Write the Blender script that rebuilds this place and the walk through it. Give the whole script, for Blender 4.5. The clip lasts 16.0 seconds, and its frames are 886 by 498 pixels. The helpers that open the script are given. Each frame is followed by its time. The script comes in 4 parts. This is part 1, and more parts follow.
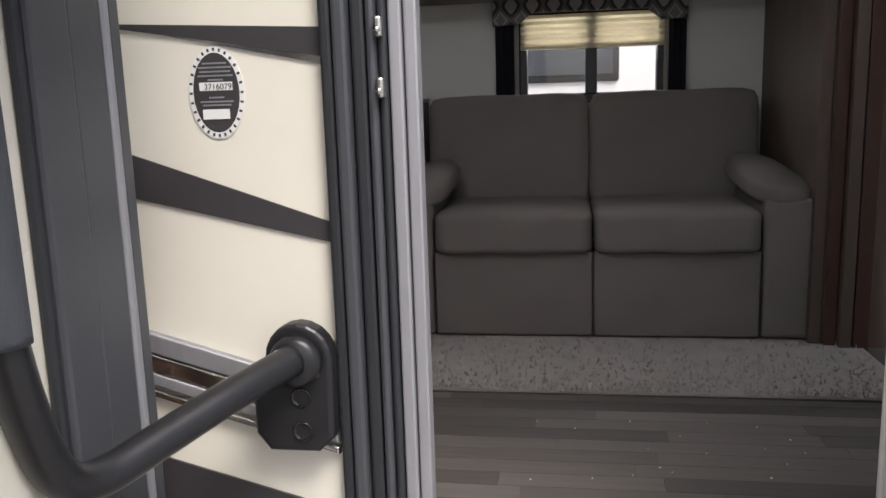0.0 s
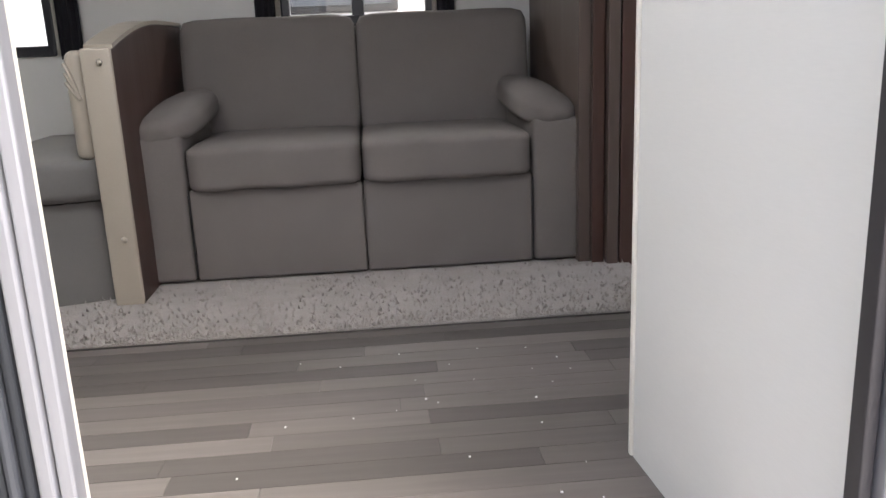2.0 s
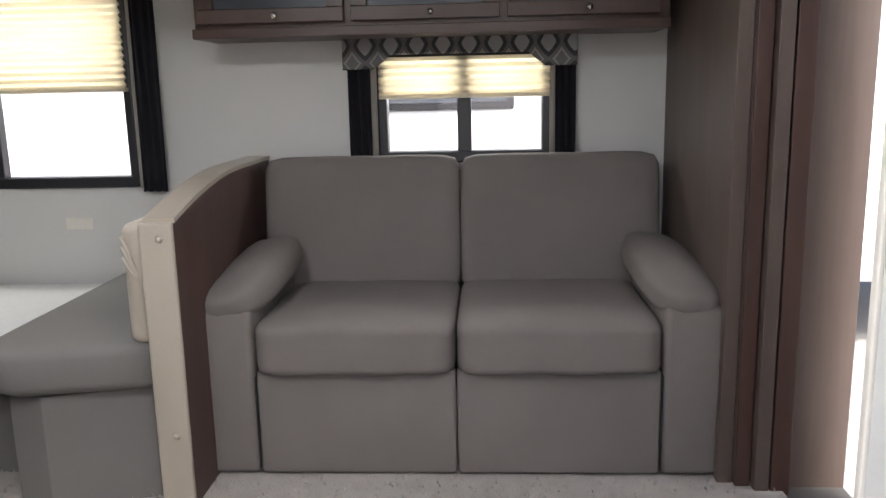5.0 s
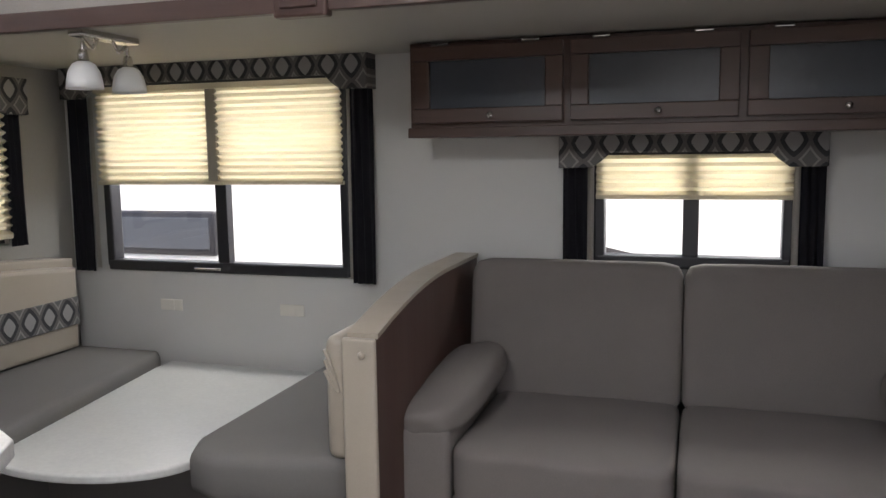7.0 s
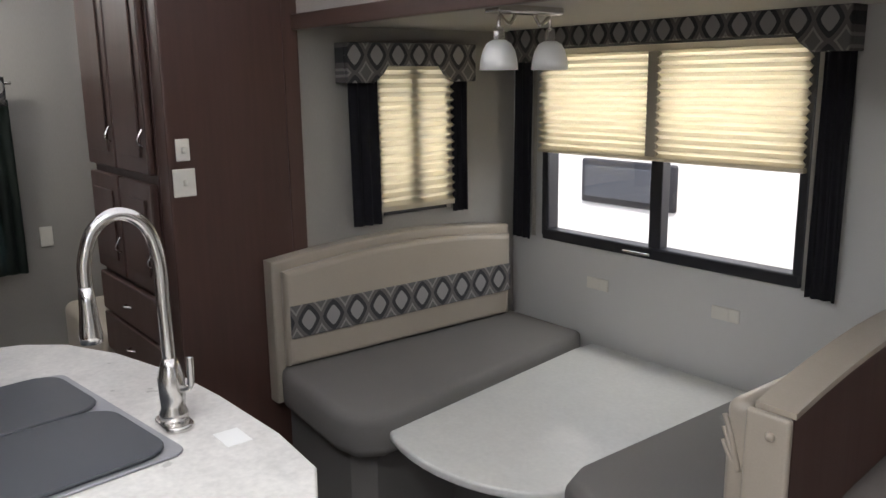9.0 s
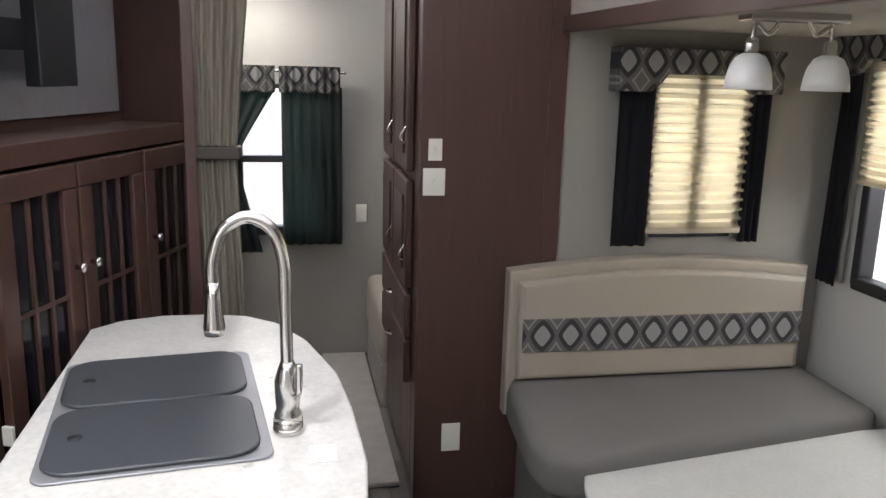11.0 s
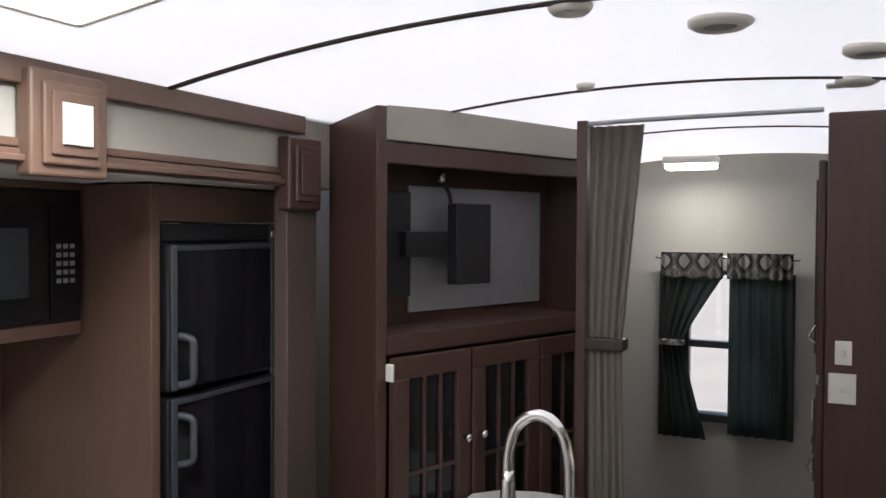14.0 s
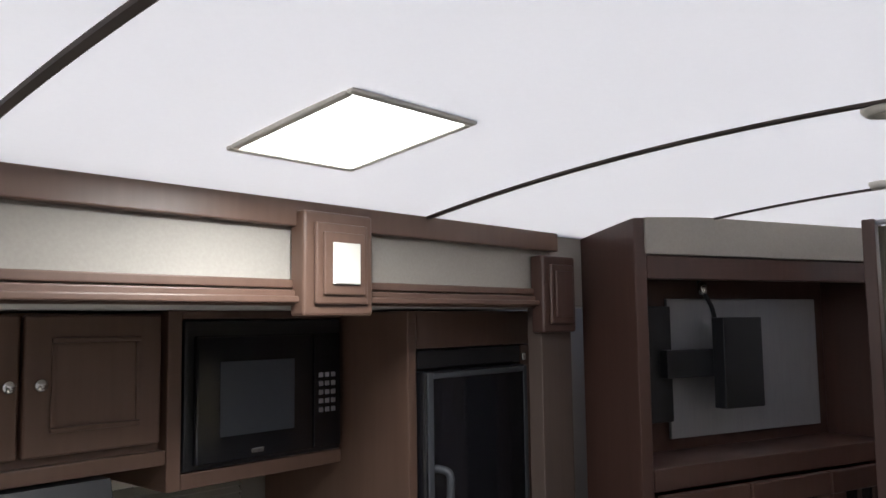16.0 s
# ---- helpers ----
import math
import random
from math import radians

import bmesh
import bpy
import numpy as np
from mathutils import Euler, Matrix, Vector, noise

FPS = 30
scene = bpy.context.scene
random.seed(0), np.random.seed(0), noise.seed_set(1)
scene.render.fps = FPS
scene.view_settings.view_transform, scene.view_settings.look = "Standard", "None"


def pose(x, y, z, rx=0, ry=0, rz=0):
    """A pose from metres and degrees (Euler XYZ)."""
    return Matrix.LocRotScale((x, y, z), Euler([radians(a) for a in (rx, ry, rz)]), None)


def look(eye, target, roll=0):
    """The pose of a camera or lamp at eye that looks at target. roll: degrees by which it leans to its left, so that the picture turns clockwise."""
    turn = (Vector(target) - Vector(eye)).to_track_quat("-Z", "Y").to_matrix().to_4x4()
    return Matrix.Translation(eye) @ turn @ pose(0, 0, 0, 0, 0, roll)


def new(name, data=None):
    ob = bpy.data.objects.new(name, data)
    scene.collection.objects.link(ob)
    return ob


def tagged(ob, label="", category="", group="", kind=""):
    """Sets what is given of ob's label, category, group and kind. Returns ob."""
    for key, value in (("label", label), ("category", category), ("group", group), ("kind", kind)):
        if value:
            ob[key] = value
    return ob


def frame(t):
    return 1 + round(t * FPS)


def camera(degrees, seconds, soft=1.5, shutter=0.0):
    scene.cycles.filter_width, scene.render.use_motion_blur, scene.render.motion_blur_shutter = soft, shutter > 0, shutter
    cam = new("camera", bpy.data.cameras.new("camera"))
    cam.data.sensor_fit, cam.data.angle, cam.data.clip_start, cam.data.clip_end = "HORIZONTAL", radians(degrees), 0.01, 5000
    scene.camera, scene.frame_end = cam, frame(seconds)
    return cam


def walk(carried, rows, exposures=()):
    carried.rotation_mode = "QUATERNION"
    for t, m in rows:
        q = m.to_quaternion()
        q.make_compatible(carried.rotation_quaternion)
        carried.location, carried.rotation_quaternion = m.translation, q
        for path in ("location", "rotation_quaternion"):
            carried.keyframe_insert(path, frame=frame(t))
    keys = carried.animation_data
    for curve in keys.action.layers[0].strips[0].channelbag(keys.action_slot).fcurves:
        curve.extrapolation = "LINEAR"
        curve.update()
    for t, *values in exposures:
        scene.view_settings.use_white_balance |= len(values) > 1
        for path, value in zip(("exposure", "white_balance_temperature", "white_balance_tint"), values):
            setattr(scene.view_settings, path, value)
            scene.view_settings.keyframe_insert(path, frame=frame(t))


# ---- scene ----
cam = camera(57.5, 16.0, 1.5)
PATH = [
    (0, (-0.79, -1.19, 0.965), (-1.095, 0.754, 0.609), -1.8),
    (0.5, (-0.745, -1.125, 0.9), (-0.828, 0.807, 0.395), -1.4),
    (1, (-0.726, -1.095, 0.872), (-0.63, 0.818, 0.297), -1.3),
    (1.5, (-0.695, -1.05, 0.872), (-0.529, 0.848, 0.26), -1.6),
    (2, (-0.64, -0.99, 0.86), (-0.486, 0.942, 0.362), -2.4),
    (2.5, (-0.605, -0.852, 0.915), (-0.525, 1.092, 0.458), -1.0),
    (3, (-0.58, -0.764, 1.045), (-0.486, 1.185, 0.607), -0.3),
    (3.5, (-0.584, -0.704, 1.107), (-0.475, 1.228, 0.603), -1.7),
    (4, (-0.598, -0.586, 1.143), (-0.646, 1.349, 0.64), -1.8),
    (4.2, (-0.578, -0.542, 1.165), (-0.654, 1.394, 0.669), -1.6),
    (6.3, (-0.592, -0.274, 1.361), (-0.908, 1.688, 1.143), -1.5),
    (6.5, (-0.582, -0.257, 1.384), (-1.007, 1.681, 1.135), -1.4),
    (7, (-0.643, -0.189, 1.389), (-1.248, 1.701, 1.144), -0.8),
    (7.5, (-0.67, -0.053, 1.446), (-1.585, 1.711, 1.221), 0.4),
    (8, (-0.684, 0.082, 1.498), (-1.912, 1.627, 1.176), 0.9),
    (8.2, (-0.688, 0.097, 1.518), (-1.989, 1.572, 1.155), 0.2),
    (10.3, (-0.736, 0.723, 1.587), (-2.567, 1.42, 1.185), 1.4),
    (10.5, (-0.724, 0.745, 1.596), (-2.586, 1.345, 1.179), 1.5),
    (11, (-0.672, 0.808, 1.617), (-2.588, 1.181, 1.179), 1.6),
    (11.5, (-0.708, 0.854, 1.607), (-2.655, 1.024, 1.183), 0.7),
    (12, (-0.752, 0.914, 1.634), (-2.71, 0.9, 1.222), 1.0),
    (12.5, (-0.731, 1.043, 1.67), (-2.685, 0.797, 1.286), -0.2),
    (13, (-0.785, 1.067, 1.672), (-2.718, 0.639, 1.385), -0.4),
    (13.5, (-0.713, 1.201, 1.706), (-2.591, 0.528, 1.57), -0.5),
    (14, (-0.619, 1.29, 1.718), (-2.413, 0.406, 1.67), 0.3),
    (14.5, (-0.67, 1.215, 1.744), (-2.399, 0.21, 1.764), 0.1),
    (15, (-0.696, 1.226, 1.748), (-2.343, 0.094, 1.837), -1.5),
    (15.5, (-0.692, 1.183, 1.782), (-2.258, -0.053, 1.921), -1.1),
    (16, (-0.67, 1.14, 1.8), (-2.159, -0.183, 1.981), -0.8),
]
EXPOSURES = [(0.0, 0.6), (0.5, 1.1), (1.2, 1.7), (2.5, 1.8), (4.0, 2.0), (6.5, 1.72), (7.5, 1.35), (8.2, 1.25), (10.5, 1.8), (12.0, 1.7), (13.5, 1.1), (14.5, 1.25), (16.0, 0.75)]
walk(cam, [(t, look(e, g, r)) for t, e, g, r in PATH], EXPOSURES)

# ---- light ----
world = bpy.data.worlds.new("world")
scene.world = world
world.use_nodes = True
wn = world.node_tree.nodes
sky = wn.new("ShaderNodeTexSky")
sky.sky_type, sky.sun_disc = 'NISHITA', False
sky.sun_elevation, sky.sun_rotation = radians(55), radians(150)
sky.dust_density, sky.air_density = 4.0, 0.6
world.node_tree.links.new(sky.outputs[0], wn["Background"].inputs[0])
wn["Background"].inputs[1].default_value = 0.15
sun = new("sun", bpy.data.lights.new("sun", 'SUN'))
sun.data.energy, sun.data.angle, sun.data.color = 2.0, radians(20), (1, .97, .93)
sun.matrix_world = look((0, 0, 0), (-.45, .55, -1.0))


def area(name, m, w, h, power, color=(1, 1, 1)):
    d = bpy.data.lights.new(name, 'AREA')
    d.shape, d.size, d.size_y, d.energy, d.color = 'RECTANGLE', w, h, power, color
    o = new(name, d)
    o.matrix_world = m
    return o


# daylight behind the lowered shades and under the roof vent
area("window_light", look((-2.62, 2.97, 1.46), (-2.62, 0, 1.46)), 1.15, .36, 6, (1, .99, .96))
area("window_light", look((-.68, 2.97, 1.27), (-.68, 0, 1.27)), .6, .12, 2.2, (1, .99, .96))
area("window_light", look((-3.52, 2.27, 1.33), (0, 2.27, 1.33)), .3, .5, 2, (1, .99, .96))
area("vent_light", look((-1.47, .25, 2.07), (-1.47, .50, 0)), .2, .23, 5, (.95, .98, 1))
area("bedroom_light", look((-4.75, .62, 1.99), (-4.75, .62, 0)), .1, .2, 1.8, (1, .97, .92))

# ---- materials ----


def shader(name, rough=.5, metal=0.0):
    m = bpy.data.materials.new(name)
    m.use_nodes = True
    t = m.node_tree
    b = t.nodes["Principled BSDF"]
    b.inputs["Roughness"].default_value, b.inputs["Metallic"].default_value = rough, metal
    return m, t, b


def mixed(t, fac, a, b):
    n = t.nodes.new("ShaderNodeMix")
    n.data_type = 'RGBA'
    for s, v in ((n.inputs[0], fac), (n.inputs[6], a), (n.inputs[7], b)):
        if isinstance(v, (float, int)):
            s.default_value = v
        elif isinstance(v, tuple):
            s.default_value = (*v, 1)
        else:
            t.links.new(v, s)
    return n.outputs[2]


def grainy(name, color, rough=.5, metal=0.0, scale=40, var=.12, bump=.1, stretch=(1, 1, 1), big=2.5, dist=.003, rand=0.0):
    """A surface with fine grain and broad stains, in metres."""
    m, t, b = shader(name, rough, metal)
    tc = t.nodes.new("ShaderNodeTexCoord")
    mp = t.nodes.new("ShaderNodeMapping")
    mp.inputs[3].default_value = stretch
    t.links.new(tc.outputs["Object"], mp.inputs[0])
    src = mp.outputs[0]
    f, g = t.nodes.new("ShaderNodeTexNoise"), t.nodes.new("ShaderNodeTexNoise")
    for n, s in ((f, scale), (g, big)):
        n.inputs["Scale"].default_value, n.inputs["Detail"].default_value = s, 4
        t.links.new(src, n.inputs[0])
    lo, hi = tuple(c * (1 - var) for c in color), tuple(min(1, c * (1 + var)) for c in color)
    c = mixed(t, f.outputs[0], lo, hi)
    c2 = mixed(t, g.outputs[0], tuple(x * (1 - var) for x in color), tuple(min(1, x * (1 + var)) for x in color))
    c = mixed(t, .45, c, c2)
    if rand:
        oi = t.nodes.new("ShaderNodeObjectInfo")
        hs = t.nodes.new("ShaderNodeHueSaturation")
        mr = t.nodes.new("ShaderNodeMapRange")
        mr.inputs[3].default_value, mr.inputs[4].default_value = 1 - rand, 1 + rand
        t.links.new(oi.outputs["Random"], mr.inputs[0])
        t.links.new(mr.outputs[0], hs.inputs["Value"])
        t.links.new(c, hs.inputs["Color"])
        c = hs.outputs[0]
    t.links.new(c, b.inputs["Base Color"])
    rr = t.nodes.new("ShaderNodeMapRange")
    rr.inputs[3].default_value, rr.inputs[4].default_value = max(0.03, rough - .1), min(1, rough + .1)
    t.links.new(g.outputs[0], rr.inputs[0])
    t.links.new(rr.outputs[0], b.inputs["Roughness"])
    if bump:
        bp = t.nodes.new("ShaderNodeBump")
        bp.inputs["Strength"].default_value, bp.inputs["Distance"].default_value = bump, dist
        t.links.new(f.outputs[0], bp.inputs["Height"])
        t.links.new(bp.outputs[0], b.inputs["Normal"])
    return m


def ogee(name, period, axis):
    """Woven fabric with rows of rounded diamonds: dark rings round pale lozenges on taupe."""
    m, t, b = shader(name, .9)
    tc = t.nodes.new("ShaderNodeTexCoord")
    sp = t.nodes.new("ShaderNodeSeparateXYZ")
    t.links.new(tc.outputs["Object"], sp.inputs[0])

    def op(kind, a, bb=0.0):
        n = t.nodes.new("ShaderNodeMath")
        n.operation = kind
        for s, v in zip(n.inputs, (a, bb)):
            if isinstance(v, (int, float)):
                s.default_value = v
            else:
                t.links.new(v, s)
        return n.outputs[0]
    u = op('MULTIPLY', sp.outputs[axis], 1 / period)
    v = op('ADD', op('MULTIPLY', sp.outputs[2], 1 / (period * 1.3)), .5)
    fu = op('ABSOLUTE', op('SUBTRACT', op('FRACT', u), .5))
    fv = op('ABSOLUTE', op('SUBTRACT', op('FRACT', v), .5))
    d = op('ADD', op('POWER', op('MULTIPLY', fu, 2), 1.3), op('POWER', op('MULTIPLY', fv, 2), 1.3))
    r = t.nodes.new("ShaderNodeValToRGB")
    r.color_ramp.interpolation = 'CONSTANT'
    e = r.color_ramp.elements
    e[0].position, e[0].color = 0, (.27, .26, .25, 1)
    e[1].position, e[1].color = .30, (.014, .014, .017, 1)
    for p, c in ((.52, (.10, .09, .085)), (.74, (.24, .225, .21)), (.86, (.11, .105, .10))):
        x = e.new(p)
        x.color = (*c, 1)
    t.links.new(op('MULTIPLY', d, .62), r.inputs[0])
    n = t.nodes.new("ShaderNodeTexNoise")
    n.inputs["Scale"].default_value = 900
    t.links.new(tc.outputs["Object"], n.inputs[0])
    t.links.new(mixed(t, .05, r.outputs[0], n.outputs[0]), b.inputs["Base Color"])
    bp = t.nodes.new("ShaderNodeBump")
    bp.inputs["Strength"].default_value, bp.inputs["Distance"].default_value = .3, .001
    t.links.new(n.outputs[0], bp.inputs["Height"])
    t.links.new(bp.outputs[0], b.inputs["Normal"])
    return m


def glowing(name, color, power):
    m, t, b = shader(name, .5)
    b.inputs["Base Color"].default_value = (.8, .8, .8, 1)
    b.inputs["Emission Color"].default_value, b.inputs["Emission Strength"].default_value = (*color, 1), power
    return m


def glass(name, tint=(1, 1, 1), rough=0.0, mix=.12):
    m, t, b = shader(name)
    out = t.nodes["Material Output"]
    tr, gl, mx = t.nodes.new("ShaderNodeBsdfTransparent"), t.nodes.new("ShaderNodeBsdfGlossy"), t.nodes.new("ShaderNodeMixShader")
    tr.inputs[0].default_value = (*tint, 1)
    gl.inputs["Roughness"].default_value = rough
    mx.inputs[0].default_value = mix
    t.links.new(tr.outputs[0], mx.inputs[1])
    t.links.new(gl.outputs[0], mx.inputs[2])
    t.links.new(mx.outputs[0], out.inputs[0])
    return m


def translucent(name, color, through_color, mix=.6):
    m = grainy(name, color, .9, scale=300, var=.08, bump=.1, dist=.0005)
    t = m.node_tree
    b, out = t.nodes["Principled BSDF"], t.nodes["Material Output"]
    tr, mx = t.nodes.new("ShaderNodeBsdfTranslucent"), t.nodes.new("ShaderNodeMixShader")
    tr.inputs[0].default_value = (*through_color, 1)
    mx.inputs[0].default_value = mix
    t.links.new(b.outputs[0], mx.inputs[1])
    t.links.new(tr.outputs[0], mx.inputs[2])
    t.links.new(mx.outputs[0], out.inputs[0])
    return m


WOOD = grainy("cherry_wood", (.068, .034, .026), .38, scale=60, var=.35, bump=.08, stretch=(1, 1, .06), big=9)
WOODX = grainy("cherry_wood_across", (.075, .042, .032), .35, scale=60, var=.35, bump=.08, stretch=(.06, 1, 1), big=9)
WOODK = grainy("kitchen_wood", (.135, .078, .056), .4, scale=60, var=.3, bump=.08, stretch=(1, 1, .06), big=9)
WOODGREY = grainy("grey_brown_wood", (.095, .068, .056), .45, scale=60, var=.3, bump=.08, stretch=(1, 1, .06), big=9)
PLANK = grainy("vinyl_plank", (.098, .086, .078), .58, scale=45, var=.42, bump=.12, stretch=(.07, 1, 1), big=8, rand=.38)
SUBFLOOR = grainy("subfloor", (.06, .055, .05), .7, scale=30)
CARPET = grainy("shag_carpet", (.42, .385, .35), .98, scale=170, var=.4, bump=1.0, big=14, dist=.012)
SOFA = grainy("sofa_fabric", (.155, .137, .125), .95, scale=420, var=.3, bump=.5, big=5, dist=.0012)
SEAT = grainy("dinette_fabric", (.15, .142, .132), .85, scale=380, var=.25, bump=.4, big=5, dist=.001)
VINYL = grainy("beige_vinyl", (.37, .325, .265), .36, scale=220, var=.12, bump=.25, big=6, dist=.001)
WALLW = grainy("white_wall_paper", (.66, .655, .635), .65, scale=90, var=.05, bump=.12, big=3, stretch=(.4, .4, 3), dist=.001)
WALLB = grainy("slide_wall_paper", (.60, .59, .565), .7, scale=200, var=.06, bump=.1, big=3, dist=.0008)
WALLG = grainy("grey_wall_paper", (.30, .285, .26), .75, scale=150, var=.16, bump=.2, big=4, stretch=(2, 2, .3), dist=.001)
FASCIA = grainy("fascia_fabric", (.36, .33, .29), .75, scale=150, var=.18, bump=.2, big=4, dist=.001)
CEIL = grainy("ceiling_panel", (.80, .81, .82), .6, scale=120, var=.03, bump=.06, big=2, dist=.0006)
# off-white panel, with the slide-out's shade darkened into the base colour
CEILB_SHADED = grainy("slide_ceiling_panel_shaded", (.42, .40, .36), .7, scale=120, var=.05, bump=.06, big=2, dist=.0006)
SEAM = grainy("seam_strip", (.05, .035, .03), .5)
COUNTER = grainy("speckled_laminate", (.62, .60, .57), .32, scale=75, var=.38, bump=.02, big=16)
TABLE = grainy("table_laminate", (.60, .60, .575), .35, scale=60, var=.2, bump=.02, big=14)
SINK = grainy("slate_sink_cover", (.052, .056, .064), .42, scale=300, var=.15, bump=.1)
CHROME = grainy("brushed_nickel", (.72, .70, .67), .2, 1.0, scale=200, var=.06, bump=.02)
BLACK = grainy("black_plastic", (.014, .014, .016), .38, scale=250, var=.2, bump=.06)
GLOSS = grainy("black_glass", (.012, .012, .015), .12, scale=50, var=.1, bump=0)
FRAME = grainy("black_window_frame", (.02, .02, .024), .4, scale=200, var=.15, bump=.05)
CURTAIN = grainy("dark_curtain", (.022, .021, .028), .95, scale=400, var=.25, bump=.4, dist=.001)
LINING = grainy("curtain_lining", (.5, .47, .42), .95, scale=300, var=.1, bump=.2)
GREEN = translucent("green_curtain", (.045, .055, .05), (.10, .16, .13), .35)
TAN = grainy("tan_curtain", (.36, .33, .27), .95, scale=350, var=.18, bump=.4, dist=.001)
SHADE = translucent("pleated_shade", (.60, .55, .43), (.64, .59, .49), .30)
SHADEW = translucent("mini_blind_white", (.7, .7, .66), (.8, .8, .74), .45)
OGEE = ogee("ogee_weave", .10, 0)
OGEEB = ogee("ogee_weave_band", .105, 0)
PLATE = grainy("ivory_plate", (.72, .69, .62), .4, scale=100, var=.03, bump=0)
FROST = grainy("frosted_glass", (.8, .8, .78), .3, scale=100, var=.03, bump=0)
SMOKE = grainy("smoked_glass", (.055, .062, .075), .22, scale=40, var=.1, bump=0)
PANE = glass("window_glass", mix=.05)
CREAM = grainy("gelcoat_siding", (.74, .71, .62), .3, scale=30, var=.03, bump=.02, big=2)
GREYSTRIPE = grainy("charcoal_decal", (.045, .042, .045), .4, scale=90, var=.2, bump=.03)
DKGREY = grainy("dark_grey_trim", (.055, .058, .066), .45, scale=140, var=.2, bump=.06)
RUBBER = grainy("black_seal", (.02, .022, .026), .55, scale=180, var=.3, bump=.1)
ALU = grainy("aluminium_trim", (.36, .36, .38), .5, .6, scale=120, var=.15, bump=.05, stretch=(1, 1, .1))
FOAM = grainy("grip_foam", (.05, .055, .065), .8, scale=300, var=.2, bump=.3)
WHITE = grainy("white_print", (.78, .78, .76), .4, bump=0, var=.03)
GROUND = grainy("gravel_lot", (.30, .29, .275), .95, scale=60, var=.35, bump=.5, big=1.2, dist=.02)
RVWHITE = grainy("white_trailer_skin", (.80, .80, .79), .4, scale=20, var=.03, bump=.02)
# no lamp: the dome's emission stands in for daylight through the roof vent
SKYL_GLOW = glowing("vent_dome_daylight_glow", (.96, .98, 1.0), 3.0)
LAMPON = glowing("lit_diffuser", (1, .98, .95), 7.0)

# ---- building helpers ----


def thing(name, label="", category="", group="", kind="", m=None):
    o = new(name)
    o.empty_display_size = .1
    if m is not None:
        o.matrix_basis = m
    return tagged(o, label, category, group, kind)


def part(name, bm, material, parent=None, label=""):
    me = bpy.data.meshes.new(name)
    bm.normal_update()
    bm.to_mesh(me)
    bm.free()
    me.materials.append(material)
    o = new(name, me)
    o.parent = parent
    if label:
        o["label"] = label
    return o


def add_box(bm, a, b, bev=0.0, seg=2):
    a, b = [min(p, q) for p, q in zip(a, b)], [max(p, q) for p, q in zip(a, b)]
    r = bmesh.ops.create_cube(bm, size=1, matrix=Matrix.Translation([(p + q) / 2 for p, q in zip(a, b)]) @ Matrix.Diagonal([q - p for p, q in zip(a, b)] + [1]))
    if bev:
        es = {e for v in r["verts"] for e in v.link_edges}
        bmesh.ops.bevel(bm, geom=list(es), offset=min(bev, .45 * min(q - p for p, q in zip(a, b))), segments=seg, affect='EDGES', profile=.5)


def bx(name, a, b, material, parent=None, bev=.003, seg=2, label=""):
    bm = bmesh.new()
    add_box(bm, a, b, bev, seg)
    o = part(name, bm, material, parent, label)
    if seg > 2:
        for p in o.data.polygons:
            p.use_smooth = True
    return o


def boxes(name, rows, material, parent=None, bev=.003):
    bm = bmesh.new()
    for a, b in rows:
        add_box(bm, a, b, bev)
    return part(name, bm, material, parent)


def prism(name, pts, z0, z1, material, parent=None, bev=0.0, axis='z', label=""):
    """A flat outline made solid, upright (z) or along x or y."""
    bm = bmesh.new()
    def place(u, v, w):
        return (u, v, w) if axis == 'z' else (w, u, v) if axis == 'x' else (u, w, v)
    vs = [bm.verts.new(place(u, v, z0)) for u, v in pts]
    f = bm.faces.new(vs)
    ex = bmesh.ops.extrude_face_region(bm, geom=[f])
    d = Vector(place(0, 0, z1 - z0))
    top = [g for g in ex["geom"] if isinstance(g, bmesh.types.BMVert)]
    bmesh.ops.translate(bm, verts=top, vec=d)
    bmesh.ops.recalc_face_normals(bm, faces=bm.faces)
    if bev:
        es = [e for e in bm.edges if abs((e.verts[0].co - e.verts[1].co).normalized().dot(d.normalized())) < .5]
        bmesh.ops.bevel(bm, geom=es, offset=bev, segments=3, affect='EDGES', profile=.5)
    return part(name, bm, material, parent, label)


def lathe(name, prof, material, parent=None, at=(0, 0, 0), n=20, label=""):
    bm = bmesh.new()
    rings = [[bm.verts.new((at[0] + r * math.cos(6.28318 * k / n), at[1] + r * math.sin(6.28318 * k / n), at[2] + z)) for k in range(n)] for r, z in prof]
    for p, q in zip(rings, rings[1:]):
        for k in range(n):
            bm.faces.new((p[k], p[(k + 1) % n], q[(k + 1) % n], q[k]))
    bm.faces.new(rings[0][::-1])
    bm.faces.new(rings[-1])
    bmesh.ops.recalc_face_normals(bm, faces=bm.faces)
    o = part(name, bm, material, parent, label)
    for p in o.data.polygons:
        p.use_smooth = True
    return o


